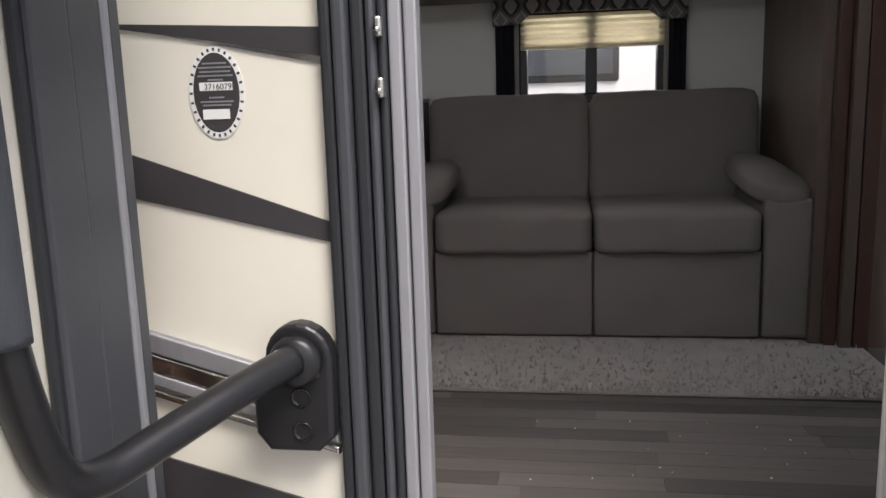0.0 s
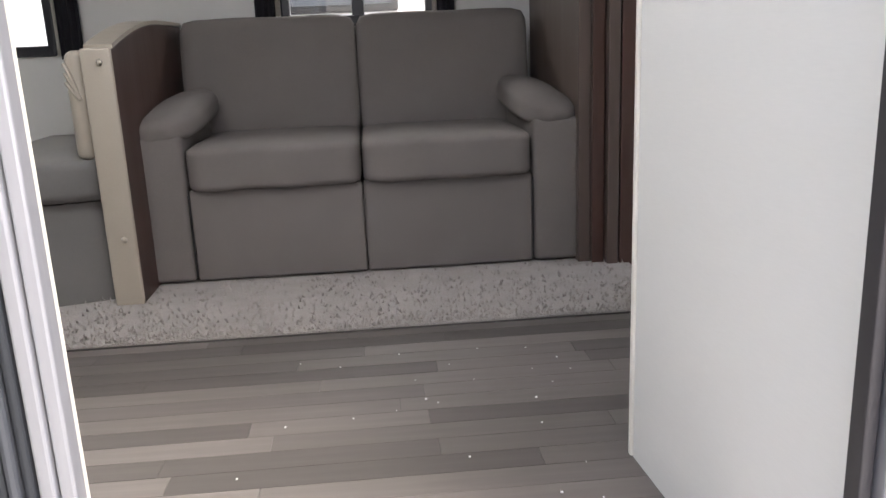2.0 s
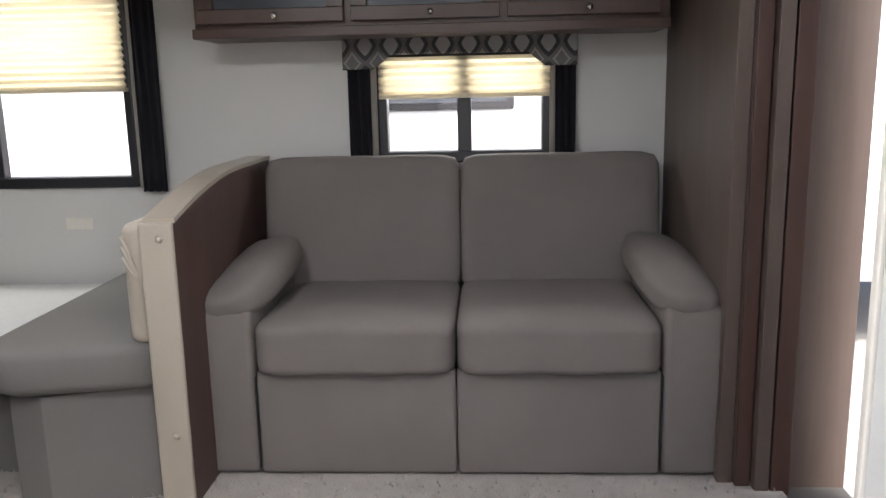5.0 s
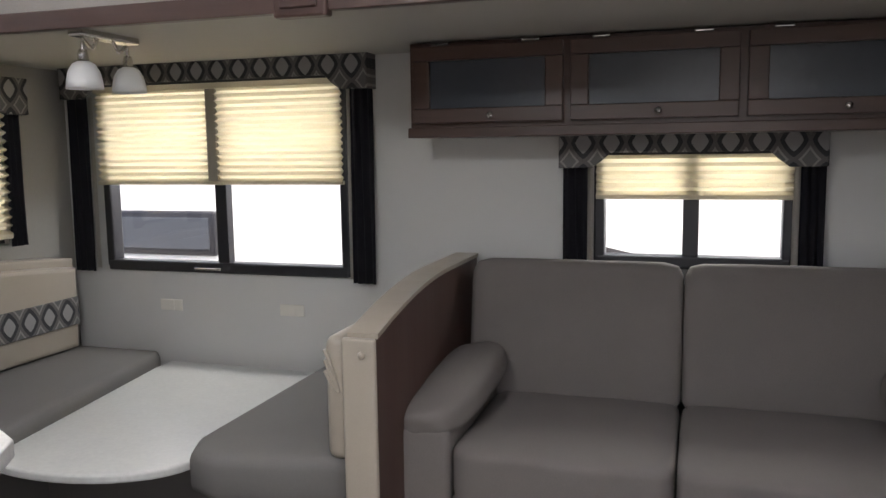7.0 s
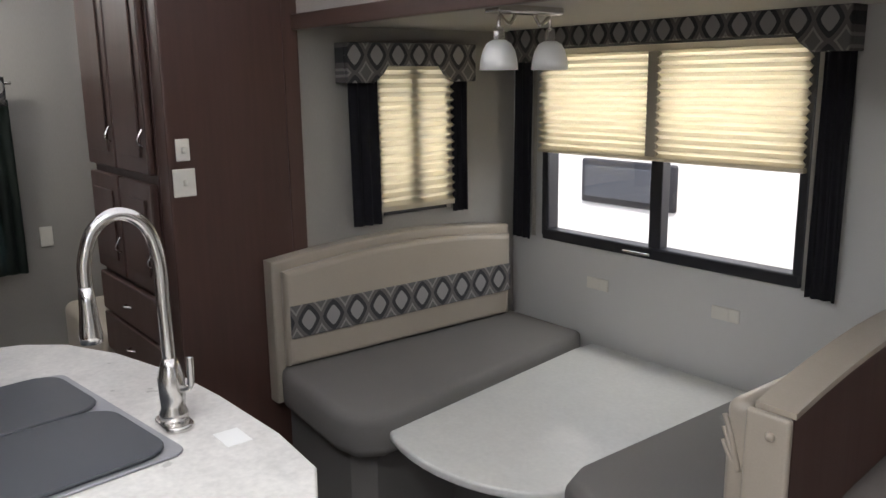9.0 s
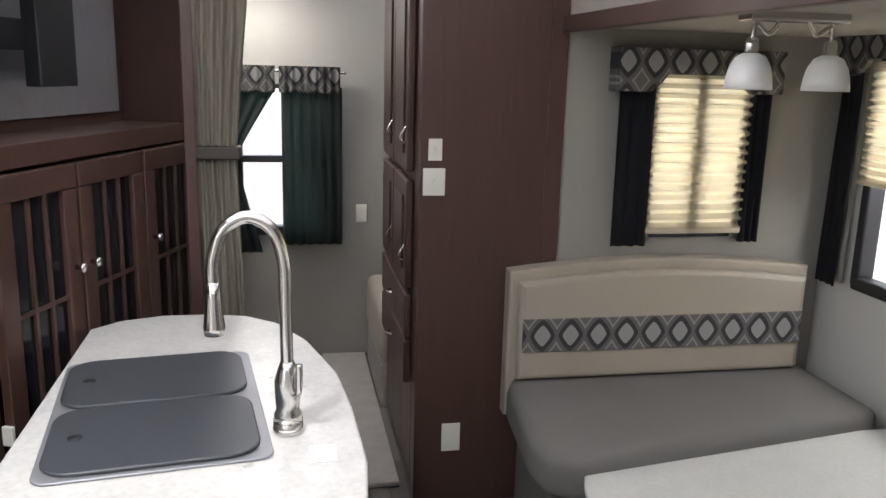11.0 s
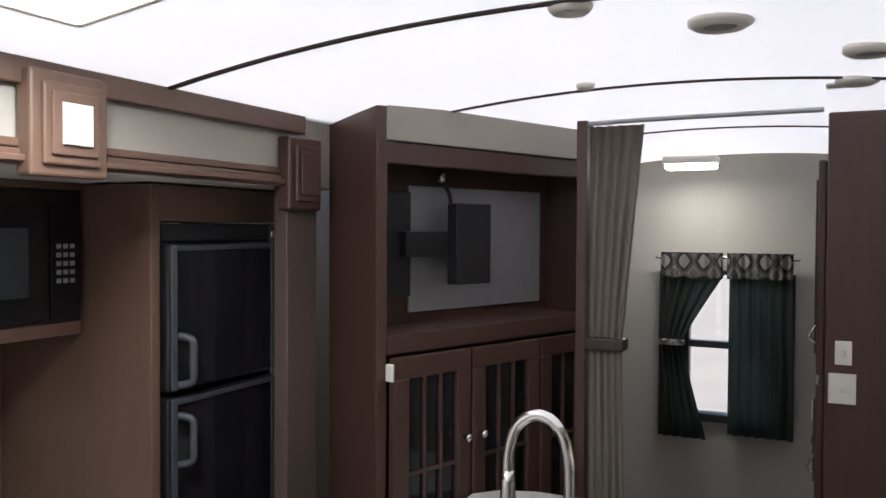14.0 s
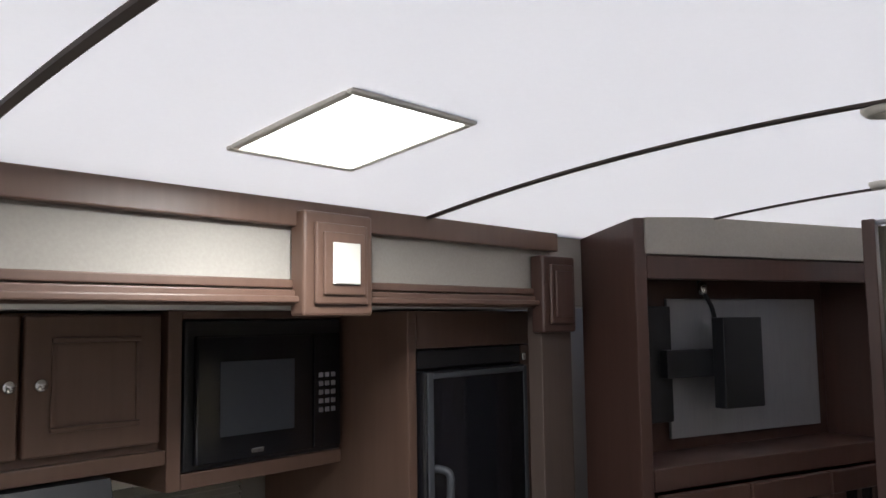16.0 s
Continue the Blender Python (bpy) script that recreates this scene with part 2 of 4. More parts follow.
def tube(name, pts, r, material, parent=None, n=14, label=""):
    """A round bar along a smoothed line of points."""
    P = [Vector(p) for p in pts]
    fine = []
    for i in range(len(P) - 1):
        p0, p1, p2, p3 = P[max(i - 1, 0)], P[i], P[i + 1], P[min(i + 2, len(P) - 1)]
        for k in range(8):
            s = k / 8
            fine.append(.5 * ((2 * p1) + (p2 - p0) * s + (2 * p0 - 5 * p1 + 4 * p2 - p3) * s * s + (3 * p1 - p0 - 3 * p2 + p3) * s ** 3))
    fine.append(P[-1])
    bm = bmesh.new()
    rings = []
    up = Vector((0.31, .2, .93))
    for i, p in enumerate(fine):
        d = (fine[min(i + 1, len(fine) - 1)] - fine[max(i - 1, 0)]).normalized()
        u = d.cross(up).normalized()
        v = d.cross(u)
        rings.append([bm.verts.new(p + r * (u * math.cos(6.28318 * k / n) + v * math.sin(6.28318 * k / n))) for k in range(n)])
    for p, q in zip(rings, rings[1:]):
        for k in range(n):
            bm.faces.new((p[k], p[(k + 1) % n], q[(k + 1) % n], q[k]))
    bm.faces.new(rings[0][::-1])
    bm.faces.new(rings[-1])
    bmesh.ops.recalc_face_normals(bm, faces=bm.faces)
    o = part(name, bm, material, parent, label)
    for p in o.data.polygons:
        p.use_smooth = True
    return o


def wall(name, m, u0, u1, v0, v1, thick, material, holes=(), label="wall"):
    """A wall in its own axes: x along it, y into its thickness, z up, with real openings."""
    us = sorted({u0, u1, *[h[0] for h in holes], *[h[1] for h in holes]})
    vs = sorted({v0, v1, *[h[2] for h in holes], *[h[3] for h in holes]})
    bm = bmesh.new()
    for a, b in zip(us, us[1:]):
        for c, d in zip(vs, vs[1:]):
            if not any(h[0] <= a and b <= h[1] and h[2] <= c and d <= h[3] for h in holes):
                add_box(bm, (a, 0, c), (b, thick, d))
    o = part(name, bm, material)
    o.matrix_basis = m
    return tagged(o, label, "wall", kind="structure")


def pleated(name, u0, u1, z0, z1, y, amp, waves, material, parent, pinch=None, thick=.004, label=""):
    """Hanging cloth with folds; pinch: a height and a share of its width at which a tie gathers it towards u0."""
    bm = bmesh.new()
    nu, nz = waves * 8, 14
    grid = []
    for j in range(nz + 1):
        z = z0 + (z1 - z0) * j / nz
        row = []
        for i in range(nu + 1):
            s = i / nu
            w = 1.0
            if pinch:
                k = (z - pinch[0]) / ((z1 - pinch[0]) if z > pinch[0] else (pinch[0] - z0) * 1.6)
                w = pinch[1] + (1 - pinch[1]) * min(1, abs(k)) ** 1.1
            u = u0 + (u1 - u0) * s * w
            row.append(bm.verts.new((u, y + amp * math.sin(s * waves * 6.28318 + .5 * math.sin(z * 5)) * (.7 + .3 * math.sin(z * 9 + s * 7)), z)))
        grid.append(row)
    for a, b in zip(grid, grid[1:]):
        for i in range(nu):
            bm.faces.new((a[i], a[i + 1], b[i + 1], b[i]))
    bmesh.ops.solidify(bm, geom=bm.faces[:], thickness=thick)
    o = part(name, bm, material, parent, label)
    for p in o.data.polygons:
        p.use_smooth = True
    return o


def zigzag(name, u0, u1, z0, z1, y, material, parent, step=.028, depth=.013):
    """A pleated paper shade."""
    bm = bmesh.new()
    n = max(4, int((z1 - z0) / step) * 2)
    rows = [[bm.verts.new((u, y + (depth if k % 2 else -depth), z0 + (z1 - z0) * k / n)) for u in (u0, u1)] for k in range(n + 1)]
    for a, b in zip(rows, rows[1:]):
        bm.faces.new((a[0], a[1], b[1], b[0]))
    bmesh.ops.solidify(bm, geom=bm.faces[:], thickness=.0012)
    return part(name, bm, material, parent)


BACK, END, KIT = pose(0, 2.85, 0), pose(-3.42, 0, 0, 0, 0, 90), pose(0, -.85, 0, 0, 0, 180)

# ---- structure ----
g = bx("ground", (-400, -400, -.72), (400, 400, -.66), GROUND)
tagged(g, "pale gravel of the sales lot around the trailer", "ground", kind="structure")


def ceil_z(y):
    return 2.12 - .09 * ((y - .85) / .95) ** 2


bm = bmesh.new()
rows = []
for k in range(33):
    y = -.22 + 2.12 * k / 32
    rows.append([bm.verts.new((x, y, ceil_z(y))) for x in (-5.1, .6)])
for a, b in zip(rows, rows[1:]):
    bm.faces.new((a[0], b[0], b[1], a[1]))
bmesh.ops.solidify(bm, geom=bm.faces[:], thickness=-.05)
c = part("ceiling", bm, CEIL)
tagged(c, "white crowned ceiling panels of the trailer", "ceiling", kind="structure")
for x in (-1.03, -1.985, -2.85, -3.9):
    bm = bmesh.new()
    rows = []
    for k in range(33):
        y = -.12 + 1.9 * k / 32
        rows.append([bm.verts.new((x + s, y, ceil_z(y) - d)) for s, d in ((-.009, .001), (-.007, .006), (.007, .006), (.009, .001))])
    for a, b in zip(rows, rows[1:]):
        for i in range(3):
            bm.faces.new((a[i], a[i + 1], b[i + 1], b[i]))
    tagged(part("trim", bm, SEAM), "dark bowed strip over a ceiling joint", "trim", "ceiling strips", "structure")

floor = bx("floor", (-5.1, -.2, -.14), (.6, 1.9, -.006), SUBFLOOR)
tagged(floor, "weathered grey-brown wood-look vinyl plank floor", "floor", kind="structure")
bx("slide_floor", (-3.44, 1.386, -.05), (.5, 2.9, .004), SUBFLOOR, floor)

wall("wall_back", BACK, -3.45, .113, 0, 1.79, .06, WALLB, [(-3.2, -2.03, .90, 1.69), (-1.0, -.35, .98, 1.36)], "off-white papered slide wall with two windows")
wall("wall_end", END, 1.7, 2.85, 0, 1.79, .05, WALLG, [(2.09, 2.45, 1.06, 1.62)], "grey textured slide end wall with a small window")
w = bx("wall_slide_side", (.115, 1.952, 0), (.16, 2.91, 1.79), WOODGREY)
tagged(w, "grey-brown wood end wall of the slide beside the sofa", "wall", kind="structure")
sc = bx("ceiling_slide", (-3.45, 1.75, 1.765), (.16, 2.91, 1.80), CEILB_SHADED)
tagged(sc, "off-white flat ceiling of the slide-out, its shade put into a darker colour", "ceiling", kind="structure")
h = bx("wall_header", (-3.5, 1.76, 1.80), (.5, 1.80, 2.12), FASCIA)
tagged(h, "taupe fascia above the slide opening", "wall", kind="structure")
h = boxes("trim_header", [((-3.5, 1.735, 1.745), (.3, 1.765, 1.80)), ((-3.5, 1.74, 1.98), (.3, 1.765, 2.03))], WOODX)
tagged(h, "dark cherry trim along the slide opening", "trim", kind="structure")
for x, d in ((.162, .045), (.212, .042), (.26, .055)):
    h = bx("trim_post", (x, 1.90 if x > .2 else 1.93, .004), (x + d, 1.949, 2.04), WOODGREY if .2 < x < .25 else WOOD)
    tagged(h, "fluted dark wood post at the slide's edge", "trim", "slide posts", "structure")
h = bx("trim_post", (-3.46, 1.70, .004), (-3.40, 1.76, 2.04), WOOD)
tagged(h, "dark wood post between pantry and dinette slide", "trim", "slide posts", "structure")
w = bx("wall_rear", (.5, .45, 0), (.55, 1.8, 2.13), WALLW)
tagged(w, "plain white inner wall", "wall", kind="structure")
w = bx("wall_rear_return", (.162, 1.952, 0), (.5, 1.99, 2.04), WOODGREY)
tagged(w, "dark return wall beside the slide", "wall", kind="structure")
w = prism("wall_partition", [(-.139, .505), (-.096, -.20), (-.06, -.20), (-.099, .505)], 0, 2.10, WALLW)
tagged(w, "white grass-cloth papered partition beside the entry", "wall", kind="structure")
h = bx("trim_corner", (-.145, .507, 0), (-.097, .522, 2.1), PLATE)
tagged(h, "white corner moulding on the partition's end", "trim", kind="structure")
w = bx("wall_partition_back", (-.096, .45, 0), (.5, .49, 2.12), WALLW)
tagged(w, "plain white wall behind the partition", "wall", kind="structure")
wall("wall_entry", pose(0, -.2, 0), -1.36, .6, -.14, 2.10, .08, CREAM, [(-.992, -.058, -.02, 1.93), (-1.36, -1.09, 1.30, 2.10)], "trailer side wall with the entry door opening")
# kitchen slide
wall("wall_kitchen", KIT, 1.125, 2.75, 0, 1.86, .05, WALLG, [(1.36, 2.0, 1.0, 1.42)], "grey papered kitchen slide wall with a window")
w = boxes("wall_kitchen_side", [((-1.30, -.9, -.14), (-1.28, -.345, 1.295)), ((-1.30, -.9, 1.297), (-1.10, -.52, 1.317)), ((-1.12, -.9, 1.32), (-1.10, -.52, 2.05))], CREAM)
tagged(w, "cream outer end panel of the kitchen slide", "wall", kind="structure")
sc = bx("ceiling_kitchen", (-2.7, -.9, 1.835), (-1.10, -.125, 1.875), WALLB)
tagged(sc, "off-white ceiling of the kitchen slide", "ceiling", kind="structure")
w = bx("wall_fascia", (-2.95, -.12, 1.84), (-.7, -.095, 2.06), FASCIA)
tagged(w, "taupe fascia above the kitchen slide", "wall", kind="structure")
h = boxes("trim_fascia", [((-2.5, -.095, 1.985), (-.7, -.07, 2.035)), ((-2.5, -.095, 1.835), (-.7, -.075, 1.865)), ((-2.5, -.075, 1.840), (-.7, -.062, 1.853)), ((-2.5, -.095, 1.868), (-.7, -.08, 1.885))], WOODK)
tagged(h, "reddish wood mouldings along the kitchen fascia", "trim", kind="structure")
w = bx("wall_entry_inner", (-1.075, -.119, 0), (-1.02, -.10, 2.05), WALLW)
tagged(w, "white inner wall between door and kitchen", "wall", kind="structure")
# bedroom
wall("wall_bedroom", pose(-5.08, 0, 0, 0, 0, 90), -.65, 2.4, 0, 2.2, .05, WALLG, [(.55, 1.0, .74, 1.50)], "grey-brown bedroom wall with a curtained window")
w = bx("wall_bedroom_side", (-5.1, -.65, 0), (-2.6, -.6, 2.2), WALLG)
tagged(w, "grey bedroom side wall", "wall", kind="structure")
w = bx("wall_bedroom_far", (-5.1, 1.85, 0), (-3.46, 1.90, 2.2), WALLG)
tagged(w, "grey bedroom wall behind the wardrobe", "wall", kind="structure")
sc = bx("ceiling_bedroom", (-5.1, -.66, 2.0), (-3.5, -.2, 2.05), CEIL)
tagged(sc, "white edge of the bedroom ceiling", "ceiling", kind="structure")
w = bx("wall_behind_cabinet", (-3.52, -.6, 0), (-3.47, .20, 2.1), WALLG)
tagged(w, "grey partition behind the media cabinet", "wall", kind="structure")

# ---- door and outside skin ----
dr = thing("door_1", "black and grey framed trailer entry doorway, open", "door frame", kind="structure")
for x0, x1, y0, mt in ((-1.082, -1.066, -.236, RUBBER), (-1.064, -1.046, -.244, DKGREY), (-1.044, -1.026, -.232, RUBBER)):
    bx("jamb", (x0, y0, -.14), (x1, -.202, 1.98), mt, dr, .005)
bx("seal", (-1.024, -.238, -.14), (-1.013, -.203, 1.98), DKGREY, dr, .005)
bx("seal", (-1.0115, -.23, -.14), (-1.0015, -.203, 1.98), RUBBER, dr, .004)
bx("edge_trim", (-1.000, -.224, -.14), (-.984, -.19, 1.96), ALU, dr, label="bare aluminium edge strip")
bx("edge_trim", (-.982, -.218, -.14), (-.966, -.19, 1.96), ALU, dr, label="bare aluminium edge strip")
bx("jamb", (-.128, -.232, -.14), (-.112, -.202, 1.98), GREYSTRIPE, dr)
bx("edge_trim", (-.110, -.25, -.14), (-.062, -.202, 1.98), ALU, dr)
bx("header", (-1.08, -.23, 1.935), (-.08, -.202, 1.98), RUBBER, dr)
for z in (.985, 1.055):
    hb = bx("strike_plate", (-1.012, -.246, z - .012), (-1.003, -.2305, z + .012), CHROME, dr)
    tube("bolt", [(-1.0075, -.246, z - .004), (-1.0075, -.252, z - .004)], .004, CHROME, hb, 8)
th = bx("threshold", (-.964, -.23, -.02), (-.132, -.11, .004), ALU, dr)
st = thing("entry_step", "folding black metal entry step below the door", "step", m=pose(-.55, -.45, -.66))
for k, z in enumerate((.2, .42)):
    bx("tread", (-.33, -.12 + k * .12, z), (.33, .12 + k * .12, z + .03), RUBBER, st)
for x in (-.34, .33):
    bx("bracket", (x, -.12, 0), (x + .012, .22, .45), RUBBER, st)

sk = thing("siding_panel", "cream trailer siding with charcoal swoosh decals", "siding", kind="structure")
bx("panel", (-1.35, -.216, -.14), (-1.084, -.203, 1.29), CREAM, sk)
bx("panel", (-3.6, -.916, -.14), (-1.305, -.902, 2.05), CREAM, sk)
for pts in ([(-1.345, .855), (-1.086, .797), (-1.086, .823), (-1.345, .912)], [(-1.345, 1.068), (-1.086, 1.026), (-1.086, 1.060), (-1.345, 1.074)],
            [(-1.345, .425), (-1.086, .365), (-1.086, .43), (-1.345, .50)]):
    prism("decal", pts, -.2195, -.2165, GREYSTRIPE, sk, axis='y')
prism("decal_edge", [(-1.28, 1.057), (-1.086, 1.017), (-1.086, 1.0255), (-1.28, 1.060)], -.2190, -.2165, CHROME, sk, axis='y')
for z0, z1, mt in ((.652, .680, ALU), (.626, .650, CHROME), (.606, .624, ALU), (.590, .600, CHROME)):
    prism("moulding", [(-1.345, z0), (-1.086, z0 - .075), (-1.086, z1 - .075), (-1.345, z1)], -.230, -.2165, mt, sk, .003, 'y')
ct = thing("corner_trim", "dark grey ribbed vertical flange of the kitchen slide", "trim")
for k, (y0, y1, mt) in enumerate(((-.372, -.347, DKGREY), (-.384, -.373, ALU), (-.446, -.385, DKGREY), (-.510, -.447, DKGREY), (-.525, -.511, RUBBER))):
    bx("rib", (-1.279, y0, -.14), (-1.268 + .004 * (k % 2), y1, 1.29), mt, ct, .005)
st = thing("certificate_sticker", "oval black and white compliance sticker on the siding", "sticker", m=pose(-1.222, -.2172, .986) @ Matrix.Scale(.72, 4))


def oval(name, rx, rz, d, material, parent):
    return prism(name, [(rx * math.cos(a * .19635), rz * math.sin(a * .19635)) for a in range(32)], -d, 0, material, parent, axis='y')


oval("border", .051, .079, .0012, WHITE, st)
oval("face", .042, .068, .002, GREYSTRIPE, st)
bx("number_field", (-.03, -.0028, .004), (.03, -.0018, .018), WHITE, st, 0)
for k, (z, wd) in enumerate(((.05, .022), (.043, .03), (.036, .028), (.029, .032), (.022, .014), (-.008, .014), (-.015, .03), (-.021, .026))):
    bx("print_line", (-wd, -.0028, z - .0014), (wd, -.0018, z + .0014), ALU, st, 0)
bx("emblem", (-.027, -.003, -.045), (.022, -.0018, -.028), WHITE, st, 0)
for k in range(28):
    a = k * .2244
    o = bx("ring_letter", (-.002, -.0018, -.0028), (.002, -.0011, .0028), GREYSTRIPE, st, 0)
    o.matrix_basis = pose(.0465 * math.cos(a), 0, .0735 * math.sin(a), 0, 90 - math.degrees(a), 0)
tx = bpy.data.curves.new("serial_number", 'FONT')
tx.body, tx.size, tx.align_x, tx.extrude = "3716079", .0145, 'CENTER', .0003
to = new("serial_number", tx)
to.parent = st
to.matrix_basis = pose(.004, -.0032, .0055, 90, 0, 0)
tx.materials.append(RUBBER)

gh = thing("grab_handle", "black folding entry grab handle with padded grip", "handle", m=pose(-.018, 0, 0))
ring = [(-1.106 + .044 * math.cos(a), .655 + .046 * math.sin(a)) for a in [math.pi * k / 10 for k in range(11)]]
prism("bracket", ring + [(-1.168, .62), (-1.168, .555), (-1.150, .532), (-1.085, .532), (-1.064, .552)], -.262, -.231, BLACK, gh, .007, 'y')
bx("mount", (-1.15, -.231, .545), (-1.075, -.2165, .66), RUBBER, gh, .004)
lathe("hub", [(.0, 0), (.033, 0), (.033, .012), (.027, .018), (.002, .021)], BLACK, gh, n=24).matrix_basis = pose(-1.106, -.262, .655, 90)
for z in (.606, .561):
    lathe("bolt_hole", [(.006, -.006), (.0125, .0), (.0135, .003), (.0115, .004), (.0095, -.002), (.001, -.004)], GLOSS, gh, n=18).matrix_basis = pose(-1.104, -.262, z, 90)
bx("latch_tab", (-1.125, -.296, .668), (-1.108, -.284, .676), ALU, gh, .003)
prism("latch_plate", [(-1.097, .632), (-1.078, .636), (-1.074, .650), (-1.092, .658)], -.272, -.264, ALU, gh, .002, 'y')
tube("arm", [(-1.106, -.278, .66), (-1.150, -.36, .645), (-1.195, -.44, .625), (-1.225, -.50, .612), (-1.238, -.535, .62), (-1.243, -.56, .65), (-1.243, -.585, .72), (-1.243, -.60, .79)], .020, BLACK, gh)
tube("grip", [(-1.243, -.598, .775), (-1.243, -.60, .9), (-1.243, -.605, 1.2), (-1.243, -.60, 1.5)], .024, FOAM, gh)
tube("upper_arm", [(-1.243, -.60, 1.49), (-1.235, -.55, 1.58), (-1.16, -.35, 1.58), (-1.10, -.205, 1.58)], .020, BLACK, gh)

# neighbouring trailers beyond the windows
nb = thing("parked_trailer", "white travel trailer parked alongside", "trailer", m=pose(-1.6, 5.2, -.66))
bx("body", (-6, 0, .5), (6, 2.4, 3.3), RVWHITE, nb, .08, 3)
for x0, x1, z0, z1 in ((.25, 1.2, 1.75, 2.4), (-3.5, -2.6, 1.25, 1.6), (-5, -4.2, 1.8, 2.4)):
    wv = bx("window", (x0, -.03, z0), (x1, .02, z1), FRAME, nb, .05, 3)
    bx("pane", (x0 + .05, -.04, z0 + .05), (x1 - .05, -.028, z1 - .05), SMOKE, wv, .02)
prism("decal", [(-1.1, 1.62), (.5, 1.30), (.7, 1.32), (-.6, 1.60)], -.008, -.002, GREYSTRIPE, nb, axis='y')
for x in (-2.2, -1.2):
    lathe("wheel", [(.0, 0), (.34, 0), (.36, .05), (.36, .2), (.3, .22)], RUBBER, nb, (x, .1, .36)).matrix_basis = pose(0, 0, 0)
for x in (-5.5, 5.5):
    bx("jack", (x, .3, 0), (x + .1, .4, .52), RUBBER, nb)

# ---- slide-out: sofa ----
def cushion(name, size, material, parent, m, p=4.0, sag=0.0, droop=0.0, flat=1.0):
    """A stuffed form: a rounded block, puffed in its middle, with soft seams; droop lowers its outer side."""
    bm = bmesh.new()
    bmesh.ops.create_cube(bm, size=2)
    bmesh.ops.subdivide_edges(bm, edges=bm.edges[:], cuts=11, use_grid_fill=True)
    hx, hy, hz = size[0] / 2, size[1] / 2, size[2] / 2
    for v in bm.verts:
        c = v.co
        r = (abs(c.x) ** p + abs(c.y) ** p + abs(c.z) ** p) ** (1 / p)
        c = c / r
        puff = (1 - c.x ** 2) * (1 - c.y ** 2)
        z = c.z * (1 + sag * puff) * (flat if c.z < 0 else 1)
        w = .002 * math.sin(c.x * 7 + c.y * 3) * math.sin(c.y * 9 - c.z * 4)
        v.co = (c.x * hx, c.y * hy + w, z * hz - droop * c.x ** 2 + w)
    o = part(name, bm, material, parent)
    for f in o.data.polygons:
        f.use_smooth = True
    o.matrix_basis = m
    return o


so = thing("sofa", "grey-brown woven two-seat sofa with pillow arms on the carpet", "sofa", m=pose(-.69, 2.0, .012))
bx("base", (-.63, .03, .02), (.63, .78, .30), SOFA, so, .02, 3)
for s in (-1, 1):
    bx("front_panel", (.002 * s, -.012, .012), (.636 * s, .05, .358), SOFA, so, .012, 3)
    cushion("seat_cushion", (.634, .66, .165), SOFA, so, pose(.319 * s, .28, .432), 12, .05)
    cushion("back_cushion", (.748, .20, .52), SOFA, so, pose(.3745 * s, .70, .712, -9, 0, 0), 13, .0)
    bx("arm", (.640 * s, -.018, .012), (.820 * s, .74, .560), SOFA, so, .022, 4)
    bx("seam", (.6365 * s, -.0155, .03), (.6395 * s, .0, .34), BLACK, so, 0)
    cushion("arm_pillow", (.235, .62, .125), SOFA, so, pose(.708 * s, .285, .605, 8, 9 * s, 5 * s), 3.6, .04, .014, .8)

# dinette
ap = thing("arched_end_panel", "arched dark wood dinette end panel with studded tan vinyl front", "panel", m=pose(-1.515, 1.79, 0))
arch = [(0, .012), (1.04, .012)] + [(1.04 - .104 * k, .97 - .09 * max(0, (k - 4) / 6) ** 1.8) for k in range(11)]
prism("panel", arch, -.035, .045, WOOD, ap, .004, 'x')
bx("front_strip", (-.05, -.022, .012), (.048, -.001, .885), VINYL, ap, .008, 3, "tan vinyl strip")
for z in (.25, .84):
    lathe("button", [(.0, 0), (.011, .001), (.008, .008), (.001, .010)], VINYL, ap, (0, 0, 0), 12).matrix_basis = pose(.01, -.022, z, 90)
prism("top_strip", [(u, v + .002) for u, v in arch[2:]] + [(u, v + .016) for u, v in arch[:1:-1]], -.04, .05, VINYL, ap, 0, 'x', "tan vinyl top edge")


def bench(name, label, seat_pts, base_pts, back):
    o = thing(name, label, "bench", "dinette benches")
    prism("base", base_pts, .012, .375, SEAT, o, .004)
    s = prism("seat_cushion", seat_pts, .38, .525, SEAT, o, .035)
    for p in s.data.polygons:
        p.use_smooth = True
    return o


b1 = bench("dinette_bench", "grey-green dinette bench with tan vinyl back and patterned band", [(-3.36, 1.60), (-3.27, 1.56), (-2.85, 1.52), (-2.75, 1.54), (-2.70, 1.62), (-2.88, 2.72), (-2.92, 2.77), (-3.36, 2.77)],
           [(-3.38, 1.64), (-2.85, 1.58), (-2.78, 1.64), (-2.93, 2.75), (-3.38, 2.75)], None)
top = [(1.57 + 1.17 * k / 12, .90 + .065 * math.sin(math.pi * (.12 + .76 * k / 12))) for k in range(13)]
prism("back_board", [(1.57, .38)] + top + [(2.74, .38)], -3.405, -3.33, VINYL, b1, .012, 'x')
prism("back_cushion", [(1.60, .53)] + [(u * .95 + 2.155 * .05, v - .035) for u, v in top] + [(2.70, .53)], -3.335, -3.285, VINYL, b1, .02, 'x', "tan vinyl back cushion")
o = bx("pattern_band", (-.545, -.004, -.062), (.545, .004, .062), OGEEB, b1, .003, label="band of ogee-patterned fabric")
o.matrix_basis = pose(-3.281, 2.155, .70, 0, 0, 90)
